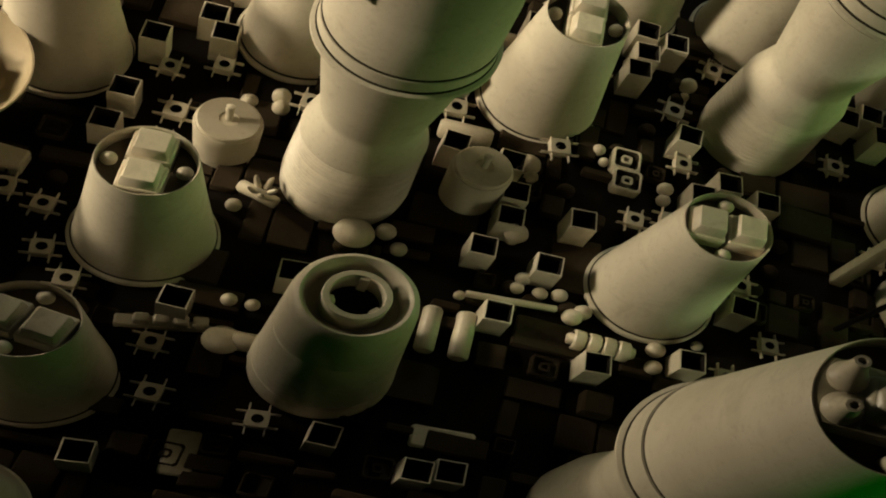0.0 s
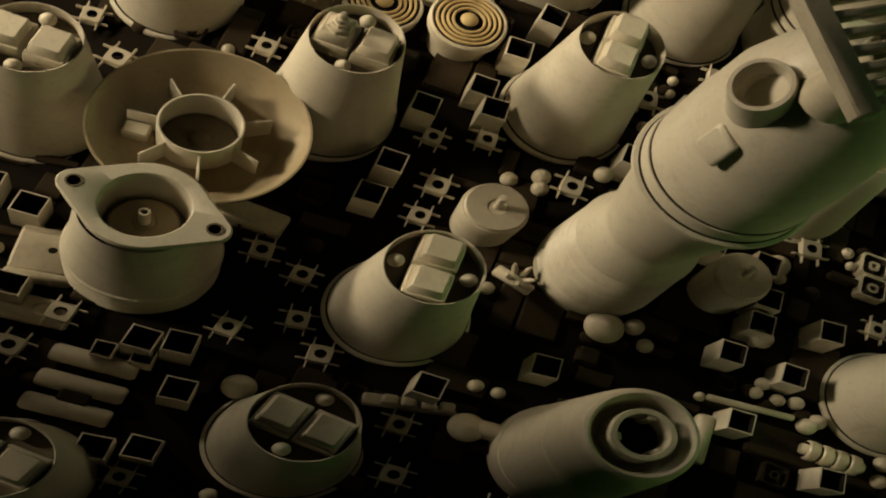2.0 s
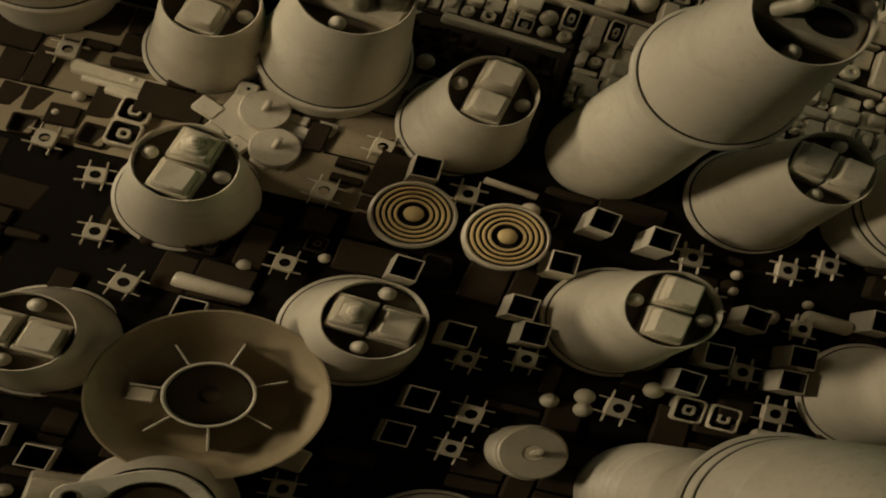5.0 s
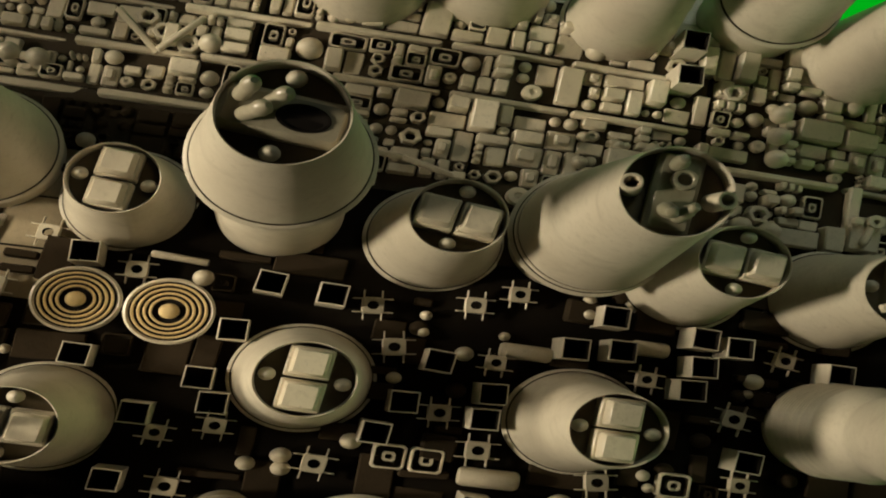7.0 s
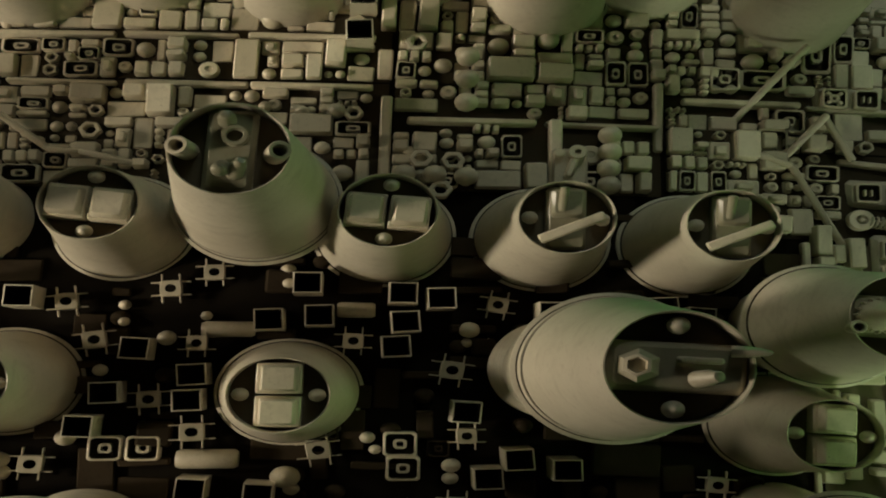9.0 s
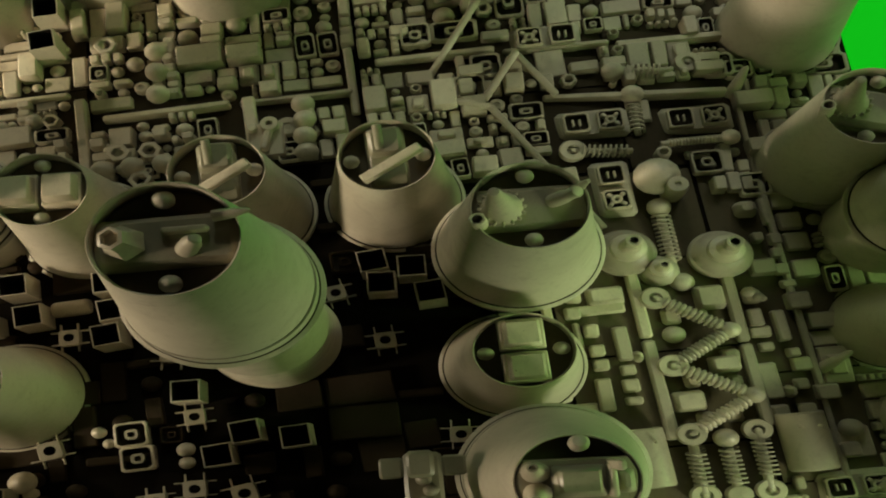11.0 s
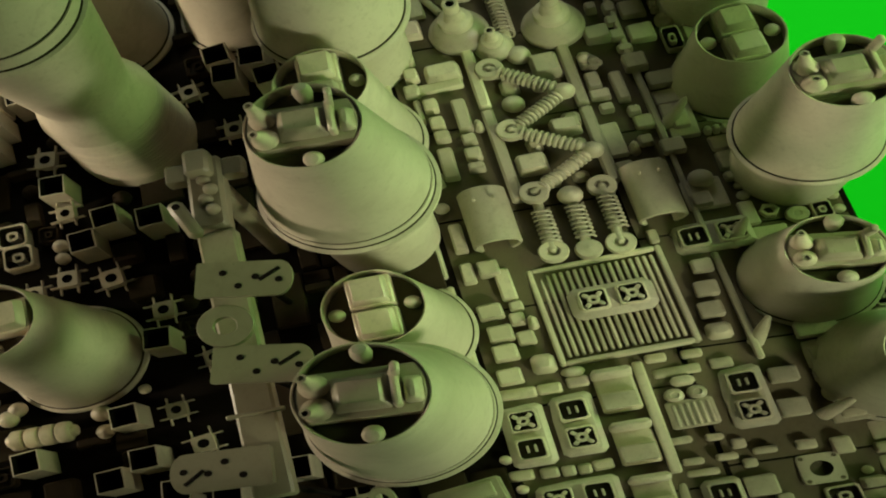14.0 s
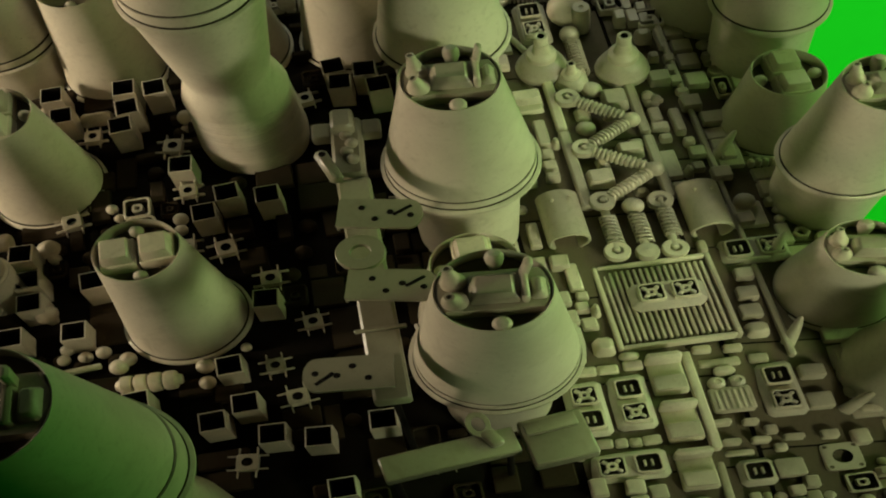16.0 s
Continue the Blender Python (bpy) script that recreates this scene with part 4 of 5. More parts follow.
# blocks of the side rows: column, row, width, depth, height
BESIDE_PLATE = [(0.2807, -0.2185, 0.0142, 0.0157, 0.013), (0.2632, -0.2063, 0.0144, 0.0133, 0.009), (0.2613, -0.2242, 0.0143, 0.0131, 0.008), (0.2641, -0.1914, 0.0145, 0.0135, 0.009), (0.2625, -0.1739, 0.0147, 0.0127, 0.009), (0.2766, -0.1973, 0.0106, 0.0116, 0.007), (0.2624, -0.2373, 0.0209, 0.0087, 0.004), (0.2793, -0.2372, 0.0139, 0.0087, 0.004), (0.2948, -0.2352, 0.0126, 0.0087, 0.005), (0.2505, -0.2967, 0.0138, 0.0084, 0.004), (0.2652, -0.2977, 0.0104, 0.0084, 0.005), (0.2749, -0.2985, 0.0079, 0.0083, 0.006), (0.2832, -0.2988, 0.0079, 0.0083, 0.005), (0.293, -0.2977, 0.0116, 0.0083, 0.005), (0.2693, -0.1407, 0.0126, 0.0131, 0.01), (0.2574, -0.1414, 0.008, 0.0179, 0.006), (0.2753, -0.1543, 0.0093, 0.0269, 0.006), (0.2771, -0.1721, 0.0082, 0.0082, 0.007), (0.2753, -0.182, 0.0091, 0.0109, 0.006)]
BELOW_PLATE = [(0.2826, -0.1864, 0.0064, 0.0116, 0.012), (0.2584, -0.1129, 0.0081, 0.0251, 0.007), (0.3384, -0.2269, 0.012, 0.0069, 0.007), (0.3574, -0.2273, 0.012, 0.0069, 0.007), (0.3466, -0.2384, 0.0265, 0.0077, 0.004), (0.3707, -0.2372, 0.0126, 0.0085, 0.005), (0.3355, -0.289, 0.0116, 0.0058, 0.009), (0.3522, -0.2899, 0.0097, 0.0057, 0.009), (0.3629, -0.2968, 0.0079, 0.0082, 0.006), (0.3743, -0.304, 0.0127, 0.0057, 0.008), (0.3374, -0.3051, 0.0115, 0.0057, 0.009), (0.3546, -0.305, 0.0114, 0.0057, 0.01), (0.3649, -0.3116, 0.0078, 0.0073, 0.006), (0.3402, -0.3138, 0.0181, 0.0057, 0.004), (0.3657, -0.3285, 0.0173, 0.016, 0.009)]
BY_EDGE = [(0.3813, -0.1631, 0.0124, 0.0112, 0.008), (0.3786, -0.1809, 0.0136, 0.0124, 0.009), (0.3764, -0.1972, 0.0141, 0.0131, 0.009), (0.3762, -0.2133, 0.0152, 0.0137, 0.011), (0.3994, -0.1069, 0.0244, 0.0265, 0.004), (0.396, -0.1122, 0.0121, 0.0121, 0.009), (0.3623, -0.1348, 0.0067, 0.0111, 0.006), (0.3986, -0.252, 0.0155, 0.0125, 0.01), (0.397, -0.2763, 0.0159, 0.0147, 0.009), (0.3954, -0.3038, 0.0106, 0.0081, 0.008), (0.4123, -0.3078, 0.0102, 0.0136, 0.01)]
LEFT_COLUMNS = [(0.2699, 0.0702, 0.0128, 0.0145, 0.009), (0.2624, 0.0441, 0.0083, 0.0104, 0.008), (0.2619, 0.029, 0.0092, 0.0112, 0.009), (0.2594, 0.0154, 0.0099, 0.0102, 0.008), (0.2754, 0.017, 0.0317, 0.0093, 0.004), (0.2676, -0.0001, 0.0091, 0.0109, 0.009), (0.2682, -0.0163, 0.009, 0.0099, 0.01), (0.2686, -0.0277, 0.0097, 0.0099, 0.008), (0.2668, -0.0517, 0.0096, 0.0282, 0.008), (0.2837, -0.0126, 0.0091, 0.0289, 0.008), (0.291, -0.0238, 0.0064, 0.0098, 0.011), (0.2832, -0.0338, 0.009, 0.0089, 0.008), (0.2827, -0.0462, 0.0102, 0.0115, 0.007), (0.2821, -0.0583, 0.0101, 0.007, 0.01), (0.2599, -0.0031, 0.0046, 0.0229, 0.005), (0.2549, -0.0628, 0.014, 0.0133, 0.004)]
RIGHT_COLUMNS = [(0.3796, 0.0641, 0.0074, 0.0085, 0.009), (0.3773, 0.0391, 0.0159, 0.0138, 0.01), (0.3899, 0.0858, 0.0075, 0.0241, 0.007), (0.3904, 0.062, 0.0084, 0.0104, 0.007), (0.3893, 0.0505, 0.0084, 0.0094, 0.006), (0.3888, 0.0366, 0.0093, 0.0102, 0.007), (0.3904, 0.0242, 0.0099, 0.0073, 0.006), (0.4008, 0.0942, 0.0154, 0.0146, 0.006), (0.4029, 0.0765, 0.0153, 0.0153, 0.006), (0.4035, 0.0589, 0.0162, 0.016, 0.006), (0.4034, 0.0358, 0.0166, 0.0161, 0.007), (0.3923, 0.0095, 0.0147, 0.0144, 0.01), (0.3655, -0.013, 0.013, 0.0099, 0.006), (0.3662, -0.0255, 0.009, 0.008, 0.007), (0.378, -0.0096, 0.0078, 0.0267, 0.009), (0.3806, -0.0318, 0.008, 0.0079, 0.009)]
RIGHT_MIDDLE = [(0.3775, 0.0888, 0.0142, 0.0135, 0.012), (0.3629, -0.0528, 0.0121, 0.0306, 0.005), (0.3837, -0.0413, 0.0122, 0.0123, 0.006), (0.3724, -0.0625, 0.0069, 0.0111, 0.012), (0.3802, -0.0573, 0.0089, 0.0095, 0.007), (0.3936, -0.0652, 0.0143, 0.0129, 0.008), (0.363, -0.0768, 0.0107, 0.0095, 0.008), (0.3789, -0.0779, 0.012, 0.0103, 0.006), (0.3646, -0.0013, 0.0091, 0.0153, 0.008)]
LAID = BESIDE_PLATE + BELOW_PLATE + BY_EDGE + LEFT_COLUMNS + RIGHT_COLUMNS + RIGHT_MIDDLE
for u, v, w, d, h in LAID:
    keep(u, v, w, d)


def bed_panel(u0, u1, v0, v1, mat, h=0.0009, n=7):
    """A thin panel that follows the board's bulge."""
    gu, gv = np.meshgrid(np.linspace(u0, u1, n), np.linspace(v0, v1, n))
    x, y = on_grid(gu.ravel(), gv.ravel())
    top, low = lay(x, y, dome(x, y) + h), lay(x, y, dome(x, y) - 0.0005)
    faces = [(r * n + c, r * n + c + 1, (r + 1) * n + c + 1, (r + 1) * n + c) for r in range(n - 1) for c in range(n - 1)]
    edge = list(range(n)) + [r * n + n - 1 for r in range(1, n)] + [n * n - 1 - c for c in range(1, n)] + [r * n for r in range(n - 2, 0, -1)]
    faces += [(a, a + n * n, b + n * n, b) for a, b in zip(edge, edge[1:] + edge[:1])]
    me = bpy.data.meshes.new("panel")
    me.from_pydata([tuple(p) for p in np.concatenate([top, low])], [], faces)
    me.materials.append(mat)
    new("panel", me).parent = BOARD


# low bed panels under the crowded rows
for u0, u1, v0, v1, n in ((0.2495, 0.352, -0.40, 0.13, 7), (0.3535, EDGE_U - 0.003, -0.40, 0.13, 6), (0.16, EDGE_U - 0.003, 0.132, 0.36, 3), (-0.008, 0.158, 0.163, 0.345, 2), (-0.29, -0.01, 0.163, 0.345, 2), (-0.62, -0.292, 0.166, 0.36, 4), (-0.62, -0.362, 0.042, 0.164, 3)):
    for k in range(n):
        a, b = v0 + (v1 - v0) * k / n, v0 + (v1 - v0) * (k + 1) / n
        m = max(1, int((u1 - u0) / 0.11))
        for q in range(m):
            w = (u1 - u0) / m
            bed_panel(u0 + w * q + 0.0008, u0 + w * (q + 1) - 0.0008, a + 0.0008, b - 0.0008, SAND if u1 < -0.2 and v1 < 0.165 else LOAM if u0 > 0.2 and v1 < 0.135 else DUN)

# the strip along the board's back edge, its bright light put into cream
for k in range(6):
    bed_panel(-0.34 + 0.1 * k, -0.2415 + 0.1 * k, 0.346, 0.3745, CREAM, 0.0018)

# long rails that part the rows
for u0, v0, u1, v1, w, h in ((-0.55, 0.252, -0.02, 0.248, 0.0045, 0.008), (-0.5, 0.29, -0.02, 0.291, 0.005, 0.0075), (0.0, 0.221, 0.16, 0.221, 0.005, 0.009), (-0.012, 0.172, -0.012, 0.24, 0.007, 0.009),
                             (0.091, 0.17, 0.091, 0.225, 0.008, 0.008), (0.155, 0.20, 0.155, 0.26, 0.0055, 0.008), (0.245, -0.24, 0.245, 0.13, 0.005, 0.006), (-0.62, 0.2105, -0.295, 0.2105, 0.006, 0.006),
                             (0.27, 0.200, 0.385, 0.190, 0.005, 0.010), (0.17, 0.246, 0.40, 0.244, 0.005, 0.009), (0.391, -0.24, 0.391, 0.2, 0.004, 0.006), (0.328, -0.226, 0.3262, -0.40, 0.006, 0.009)):
    L, a = math.hypot(u1 - u0, v1 - v0), math.degrees(math.atan2(v1 - v0, u1 - u0))
    n = max(1, int(L / 0.075))
    for k in range(n):
        f = (k + 0.5) / n
        piece("rail", block(L / n - 0.0015 - 0.008 * (k % 3 == 1), w * (1.0, 0.8, 1.15)[k % 3], h * (1.0, 0.8, 0.9, 1.1)[k % 4], 0.0012), "BUFF", u0 + (u1 - u0) * f, v0 + (v1 - v0) * f, 0, a + (0.4, -0.5, 0.2)[k % 3])
    keep((u0 + u1) / 2, (v0 + v1) / 2, abs(u1 - u0) + w, abs(v1 - v0) + w)

rng = random.Random(11)
SIDE = 0.249
for u0, u1, v0, v1 in ((-0.03 + 0.022, 0.15, 0.165, 0.34), (0.16, EDGE_U - 0.004, 0.135, 0.36), (-0.29, -0.02, 0.165, 0.247), (-0.29, -0.02, 0.254, 0.287), (-0.29, -0.02, 0.296, 0.345),
                       (0.413, EDGE_U - 0.004, -0.40, 0.135), (0.394, 0.413, -0.40, -0.335), (0.394, 0.413, -0.06, 0.0), (0.296, 0.36, -0.4, -0.345), (0.296, 0.36, 0.07, 0.135)):
    strew(u0, u1, v0, v1, 0.009, 0.022, "BUFF", rng)
for u0, u1, v0, v1 in ((-0.62, -0.295, 0.217, 0.2475), (-0.62, -0.295, 0.257, 0.287), (-0.62, -0.295, 0.296, 0.35)):
    strew(u0, u1, v0, v1, 0.008, 0.018, "BUFF", rng)
for u0, u1 in ((-0.62, -0.36), (0.27, 0.45)):
    strew(u0, u1, 0.352, 0.372, 0.010, 0.02, "BUFF", rng)
# a dim band: its shade is put into the pieces' darker tan
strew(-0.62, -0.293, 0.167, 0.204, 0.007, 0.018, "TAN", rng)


def columns(edges, v0, v1):
    """Neat columns of small blocks, now and then a socket, a dome or a long bar."""
    for ua, ub in zip(edges, edges[1:]):
        v = v0
        while v < v1:
            d = rng.choice((0.0095, 0.011, 0.013, 0.0165, 0.026))
            u, w, c = (ua + ub) / 2, ub - ua - 0.0007, v + d / 2
            if not taken(u, c, min(w, d) * 0.42):
                kind = rng.random()
                if kind < 0.08 and d > 0.012 and w > 0.011:
                    piece("socket", scaled(socket_square(w, 0.006), 1, (d - 0.001) / w), "BUFF", u, c)
                elif kind < 0.16:
                    piece("dome", dome_cap(min(w, d) / 2 - 0.0006), "BUFF", u, c)
                else:
                    piece("small_block", block(w * rng.uniform(0.93, 1.0), d - 0.0007, rng.choice((0.005, 0.0075, 0.0095, 0.0115, 0.0135)), 0.0009, rng.uniform(0.0001, 0.0006)), "BUFF", u + rng.uniform(-0.0004, 0.0004), c, 0, rng.uniform(-3, 3))
            v += d


for v0, v1 in ((-0.40, -0.335), (-0.094, -0.074), (0.082, 0.135)):
    columns((0.2495, 0.2605, 0.2695, 0.2815, 0.2935), v0, v1)
for v0, v1 in ((-0.40, -0.342), (0.104, 0.135)):
    columns((0.3605, 0.3700, 0.3790, 0.3880), v0, v1)
for u, v, w, d, h in LAID:
    piece("raised_block", block(w * 0.97, d * 0.96, h, 0.0012 if h < 0.0105 else 0.0024, 0.0003 if h < 0.0105 else 0.0012), "BUFF", u, v, 0, rng.uniform(-2, 2))
columns((0.3025, 0.3125), 0.066, 0.135)
for u, v, w, d, h in ((0.316, 0.006, 0.012, 0.014, 0.006), (0.344, -0.03, 0.012, 0.012, 0.007), (0.343, -0.050, 0.010, 0.009, 0.005), (0.318, -0.047, 0.010, 0.012, 0.006), (0.320, -0.078, 0.011, 0.012, 0.006), (0.337, -0.078, 0.011, 0.010, 0.005), (0.3335, 0.004, 0.010, 0.012, 0.006)):
    piece("bed_block", block(w, d, h, 0.0019, 0.0009), "BUFF", u, v, 0, rng.uniform(-4, 4))
# the darker middle: low panels, sparse pieces
for x, y in TUBES + STARS:
    keep(*in_rows(x, y), 0.012, 0.012)
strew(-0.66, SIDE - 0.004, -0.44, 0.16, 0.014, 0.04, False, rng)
columns((-0.0195, -0.0085), 0.243, 0.340)
columns((0.1505, 0.1595), 0.262, 0.340)

for mat_name, pieces_ in REST.items():
    if pieces_:
        pts, faces, start = [], [], 0
        for m, f in pieces_:
            pts.append(m)
            faces += [tuple(i + start for i in face) for face in f]
            start += len(m)
        me = bpy.data.meshes.new("glued_pieces")
        me.from_pydata([tuple(p) for p in np.concatenate(pts)], [], faces)
        me.materials.append(MATS[mat_name])
        me.set_sharp_from_angle(angle=0.7)
        ob = tagged(new("glued_pieces", me), "many small painted plastic pieces glued in rows", "pieces", kind="stuff")

# ---- the zigzag of ribbed arms, the springs, the ribbed plate ----


def ribbed_between(a, b, r, ribs):
    a, b = Vector(a), Vector(b)
    L = (b - a).length
    prof = [(r * 0.6, 0.0)]
    for k in range(ribs):
        z = L * (0.12 + 0.76 * k / ribs)
        d = 0.76 * L / ribs
        prof += [(r * 0.72, z), (r, z + d * 0.25), (r, z + d * 0.6), (r * 0.72, z + d * 0.85)]
    prof.append((r * 0.6, L))
    q = (b - a).to_track_quat("Z", "Y").to_matrix()
    pts, faces = lathe(prof, 12)
    return [tuple(a + q @ Vector(p)) for p in pts], faces


def at_rows(name, u, v, label, category, group="", h=0.0, turn=0.0):
    return Thing(name, *on_grid(u, v), h, GRID + turn, label, category, group)


WASHER = [(0.0085, 0), (0.0088, 0.004), (0.0080, 0.0055), (0.0042, 0.0055), (0.0036, 0.0048), (0.0034, 0.003), (0.0018, 0.003), (0.0015, 0.006), (1e-6, 0.0063)]
Z = [(0.308, 0.021), (0.346, -0.010), (0.308, -0.034), (0.349, -0.063), (0.308, -0.089)]
th = at_rows("zigzag_linkage", 0.308, -0.034, "cream zigzag of ribbed arms between round pivots", "linkage")
for k in range(4):
    (u0, v0), (u1, v1) = Z[k], Z[k + 1]
    th.part("arm", ribbed_between((u0 - 0.308, v0 + 0.034, 0.008), (u1 - 0.308, v1 + 0.034, 0.008), 0.0052, 11), BUFF)
for k, (u, v) in enumerate(Z):
    g = lathe(WASHER, 24) if k % 2 == 0 else moved(ball(0.0065), z=0.001)
    th.part("pivot", moved(g, u - 0.308, v + 0.034, 0.006 if k % 2 == 0 else 0), BUFF)
for (u0, v0), (u1, v1), head in (((0.308, -0.094), (0.307, -0.137), "washer"), ((0.327, -0.094), (0.326, -0.139), "ball"), ((0.346, -0.090), (0.344, -0.138), "washer")):
    th = at_rows("coil_spring", u0, v0, "painted coil spring on a rod lying between two ends", "spring", "row of three springs")
    th.part("rod", rod_between((0, 0, 0.007), (u1 - u0, v1 - v0, 0.007), 0.003), BUFF)
    th.part("coil", moved(coil(0.0052, 0.0009, 0.028, 8), 0, -0.036, 0.001), BUFF)
    th.part("end", moved(lathe(WASHER, 24), u1 - u0, v1 - v0, 0.004) if head == "washer" else moved(lathe([(0.0075, 0), (0.008, 0.004), (0.007, 0.008), (1e-6, 0.009)], 20), u1 - u0, v1 - v0, 0.002), BUFF)
    if head == "ball" or u0 > 0.34:
        th.part("end", moved(ball(0.0075), 0, 0, 0) if head == "ball" else moved(lathe(WASHER, 24), 0, 0, 0.004), BUFF)
for u, vs in ((0.2985, ((0.045, -0.01), (-0.0115, -0.092))), (0.3542, ((0.035, -0.02), (-0.0215, -0.088)))):
    for v0, v1 in vs:
        piece("rail", block(0.0075, v0 - v1, 0.007, 0.0015), "BUFF", u, (v0 + v1) / 2)
for u, v, w, d, h in ((0.341, 0.0185, 0.0185, 0.020, 0.011), (0.339, -0.036, 0.0190, 0.014, 0.011), (0.313, -0.063, 0.0190, 0.017, 0.011), (0.2805, 0.027, 0.0225, 0.015, 0.011)):
    piece("pale_block", block(w, d, h, 0.0016, 0.0014), "BUFF", u, v)
piece("dome", dome_cap(0.007), "BUFF", 0.315, -0.009)
piece("dome", dome_cap(0.0075), "BUFF", 0.328, 0.033)
for u, v, r, h in ((0.298, 0.060, 0.0190, 0.040), (0.354, 0.052, 0.0196, 0.042), (0.3155, 0.0435, 0.0125, 0.024)):
    th = at_rows("stepped_cone", u, v, "cream stepped cone with a small hole in its tip", "cone", "stepped cones")
    th.part("base", lathe([(r * 0.86, 0), (r * 0.97, h * 0.07), (r, h * 0.16), (r * 0.97, h * 0.22), (r * 0.90, h * 0.24), (r * 0.88, h * 0.27), (r * 0.80, h * 0.38), (r * 0.64, h * 0.46), (r * 0.50, h * 0.49)], 36), BUFF)
    th.part("neck", lathe([(r * 0.56, h * 0.48), (r * 0.58, h * 0.56), (r * 0.54, h * 0.62), (r * 0.36, h * 0.66), (r * 0.30, h * 0.76), (r * 0.28, h * 0.90)], 28), BUFF)
    # tip bore coloured near-black for the shade in it
    th.part("tip", moved((*ring_plate(r * 0.26, r * 0.14, h * 0.24, 16), range(64, 80)), z=h * 0.86), BUFF)
for u, v, L in ((0.279, -0.103, 0.046), (0.3715, -0.102, 0.046)):
    th = at_rows("half_drum", u, v, "cream plastic drum lying on its side, open at one end", "drum", "lying drums")
    g = moved(lathe([(0.0125, 0), (0.014, 0.001), (0.014, L - 0.001), (0.0128, L), (0.0118, L - 0.001), (0.0115, L - 0.012)], 28), 0, L / 2, 0.009, tilt=90)
    th.part("shell", g, BUFF)
    for a in (-0.005, 0.006):
        th.part("peg", moved(lathe([(0.0012, 0), (0.0012, 0.004), (0.0006, 0.0045)], 8), a, 0.012, 0.0215), BUFF)
th = at_rows("eye_plate", 0.0995, 0.185, "cream plate with a moulded eye on a short arm", "plate")
th.part("plate", block(0.0235, 0.031, 0.0095, 0.0014, 0.0010), BUFF)
th.part("arm", moved(block(0.0052, 0.019, 0.0050, 0.0014), 0.0005, -0.001, 0.0092, turn=-16), BUFF)
th.part("eye", moved(ring_plate(0.0056, 0.0021, 0.0060, 20), 0.0035, 0.0105, 0.0092), BUFF)
th.part("stub", moved(lathe([(0.0034, 0), (0.0036, 0.003), (0.0028, 0.0045), (1e-6, 0.0048)], 12), -0.0075, 0.0095, 0.0092), BUFF)
th = at_rows("ribbed_plate", 0.3262, -0.1835, "square plate of close ribs in a raised frame", "plate", turn=1)
th.part("bed", block(0.070, 0.072, 0.003, 0.0005), LOAM)
for k in range(17):
    th.part("rib", moved(block(0.0021, 0.066, 0.004, 0.0007), -0.0312 + k * 0.0039, 0, 0.003), BUFF)
for k in (-1, 1):
    th.part("frame_bar", moved(block(0.0035, 0.078, 0.009, 0.001), k * 0.0362, 0, 0), BUFF)
    th.part("frame_bar", moved(block(0.0690, 0.0035, 0.009, 0.001), 0, k * 0.0372, 0), BUFF)


def fitted_plate(u, v, w, d, spots, h=0.006, base_h=0.006, turn=0.0, twin=(1,)):
    th = at_rows("socket_plate", u, v, "rounded plastic plate carrying square sockets", "plate", "socket plates", h if h > 0.006 else 0.0, turn)
    th.part("base", block(w, d, base_h, 0.0045), CREAM)
    for k, (a, b) in enumerate(spots):
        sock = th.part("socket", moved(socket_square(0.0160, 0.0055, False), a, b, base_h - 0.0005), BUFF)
        if k in twin:
            for e in (-1, 1):
                th.part("blade", moved(block(0.0014, 0.0052, 0.0036, 0.0003), a + 0.0021 * e, b, base_h + 0.0008), BUFF, sock)
        else:
            th.part("core", moved(ring_plate(0.0036, 0.0014, 0.0038, 12), a, b, base_h + 0.0008), BUFF, sock)
            for q in range(4):
                th.part("post", moved(block(0.0034, 0.0026, 0.0042, 0.0004), *(c + e for c, e in zip(spun(0.0054, 0, 45 + 90 * q), (a, b))), base_h + 0.0008, turn=45 + 90 * q), BUFF, sock)


fitted_plate(0.328, -0.1795, 0.047, 0.024, ((-0.0105, 0.0), (0.0105, 0.0)), 0.0075, 0.0085, twin=())
for u, v, q in ((0.2605, -0.2688, 1), (0.2872, -0.266, 0), (0.3765, -0.264, 0), (0.301, 0.115, 0)):
    fitted_plate(u, v, 0.024, 0.047, ((0, 0.0105), (0, -0.0105)), twin=(q,))
for u, v, q in ((0.363, 0.1705, 0), (0.298, 0.173, 0), (0.3936, -0.1407, 0), (0.2757, -0.3172, 1), (0.2795, 0.254, 1)):
    fitted_plate(u, v, 0.045, 0.024, ((-0.0105, 0.0), (0.0105, 0.0)), twin=(q,))
fitted_plate(0.3465, -0.3300, 0.021, 0.022, ((0, 0),), twin=(0,))
for u, v in ((0.362, 0.131), (0.385, 0.217), (0.387, 0.109), (0.198, 0.266), (0.239, 0.232), (0.227, 0.214), (-0.517, 0.078), (-0.517, 0.059), (-0.161, -0.044), (-0.140, -0.044), (0.002, -0.040), (0.004, -0.059)):
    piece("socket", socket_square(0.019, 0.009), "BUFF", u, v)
for v in (-0.2475, -0.2868, -0.3260):
    th = at_rows("seat_shape", 0.3128, v, "small L-shaped plastic step like a chair", "step", "row of steps")
    th.part("seat", block(0.021, 0.030, 0.0065, 0.0015), BUFF)
    th.part("backrest", moved(block(0.0225, 0.0065, 0.0195, 0.0022, 0.0004), 0, 0.0125, 0, tilt=-7), BUFF)
    th.part("front", moved(block(0.0195, 0.013, 0.0045, 0.001), 0, -0.0065, 0.006), BUFF)
th = at_rows("twin_bump_block", 0.3462, -0.2705, "ribbed block with two round bumps on its edge", "block")
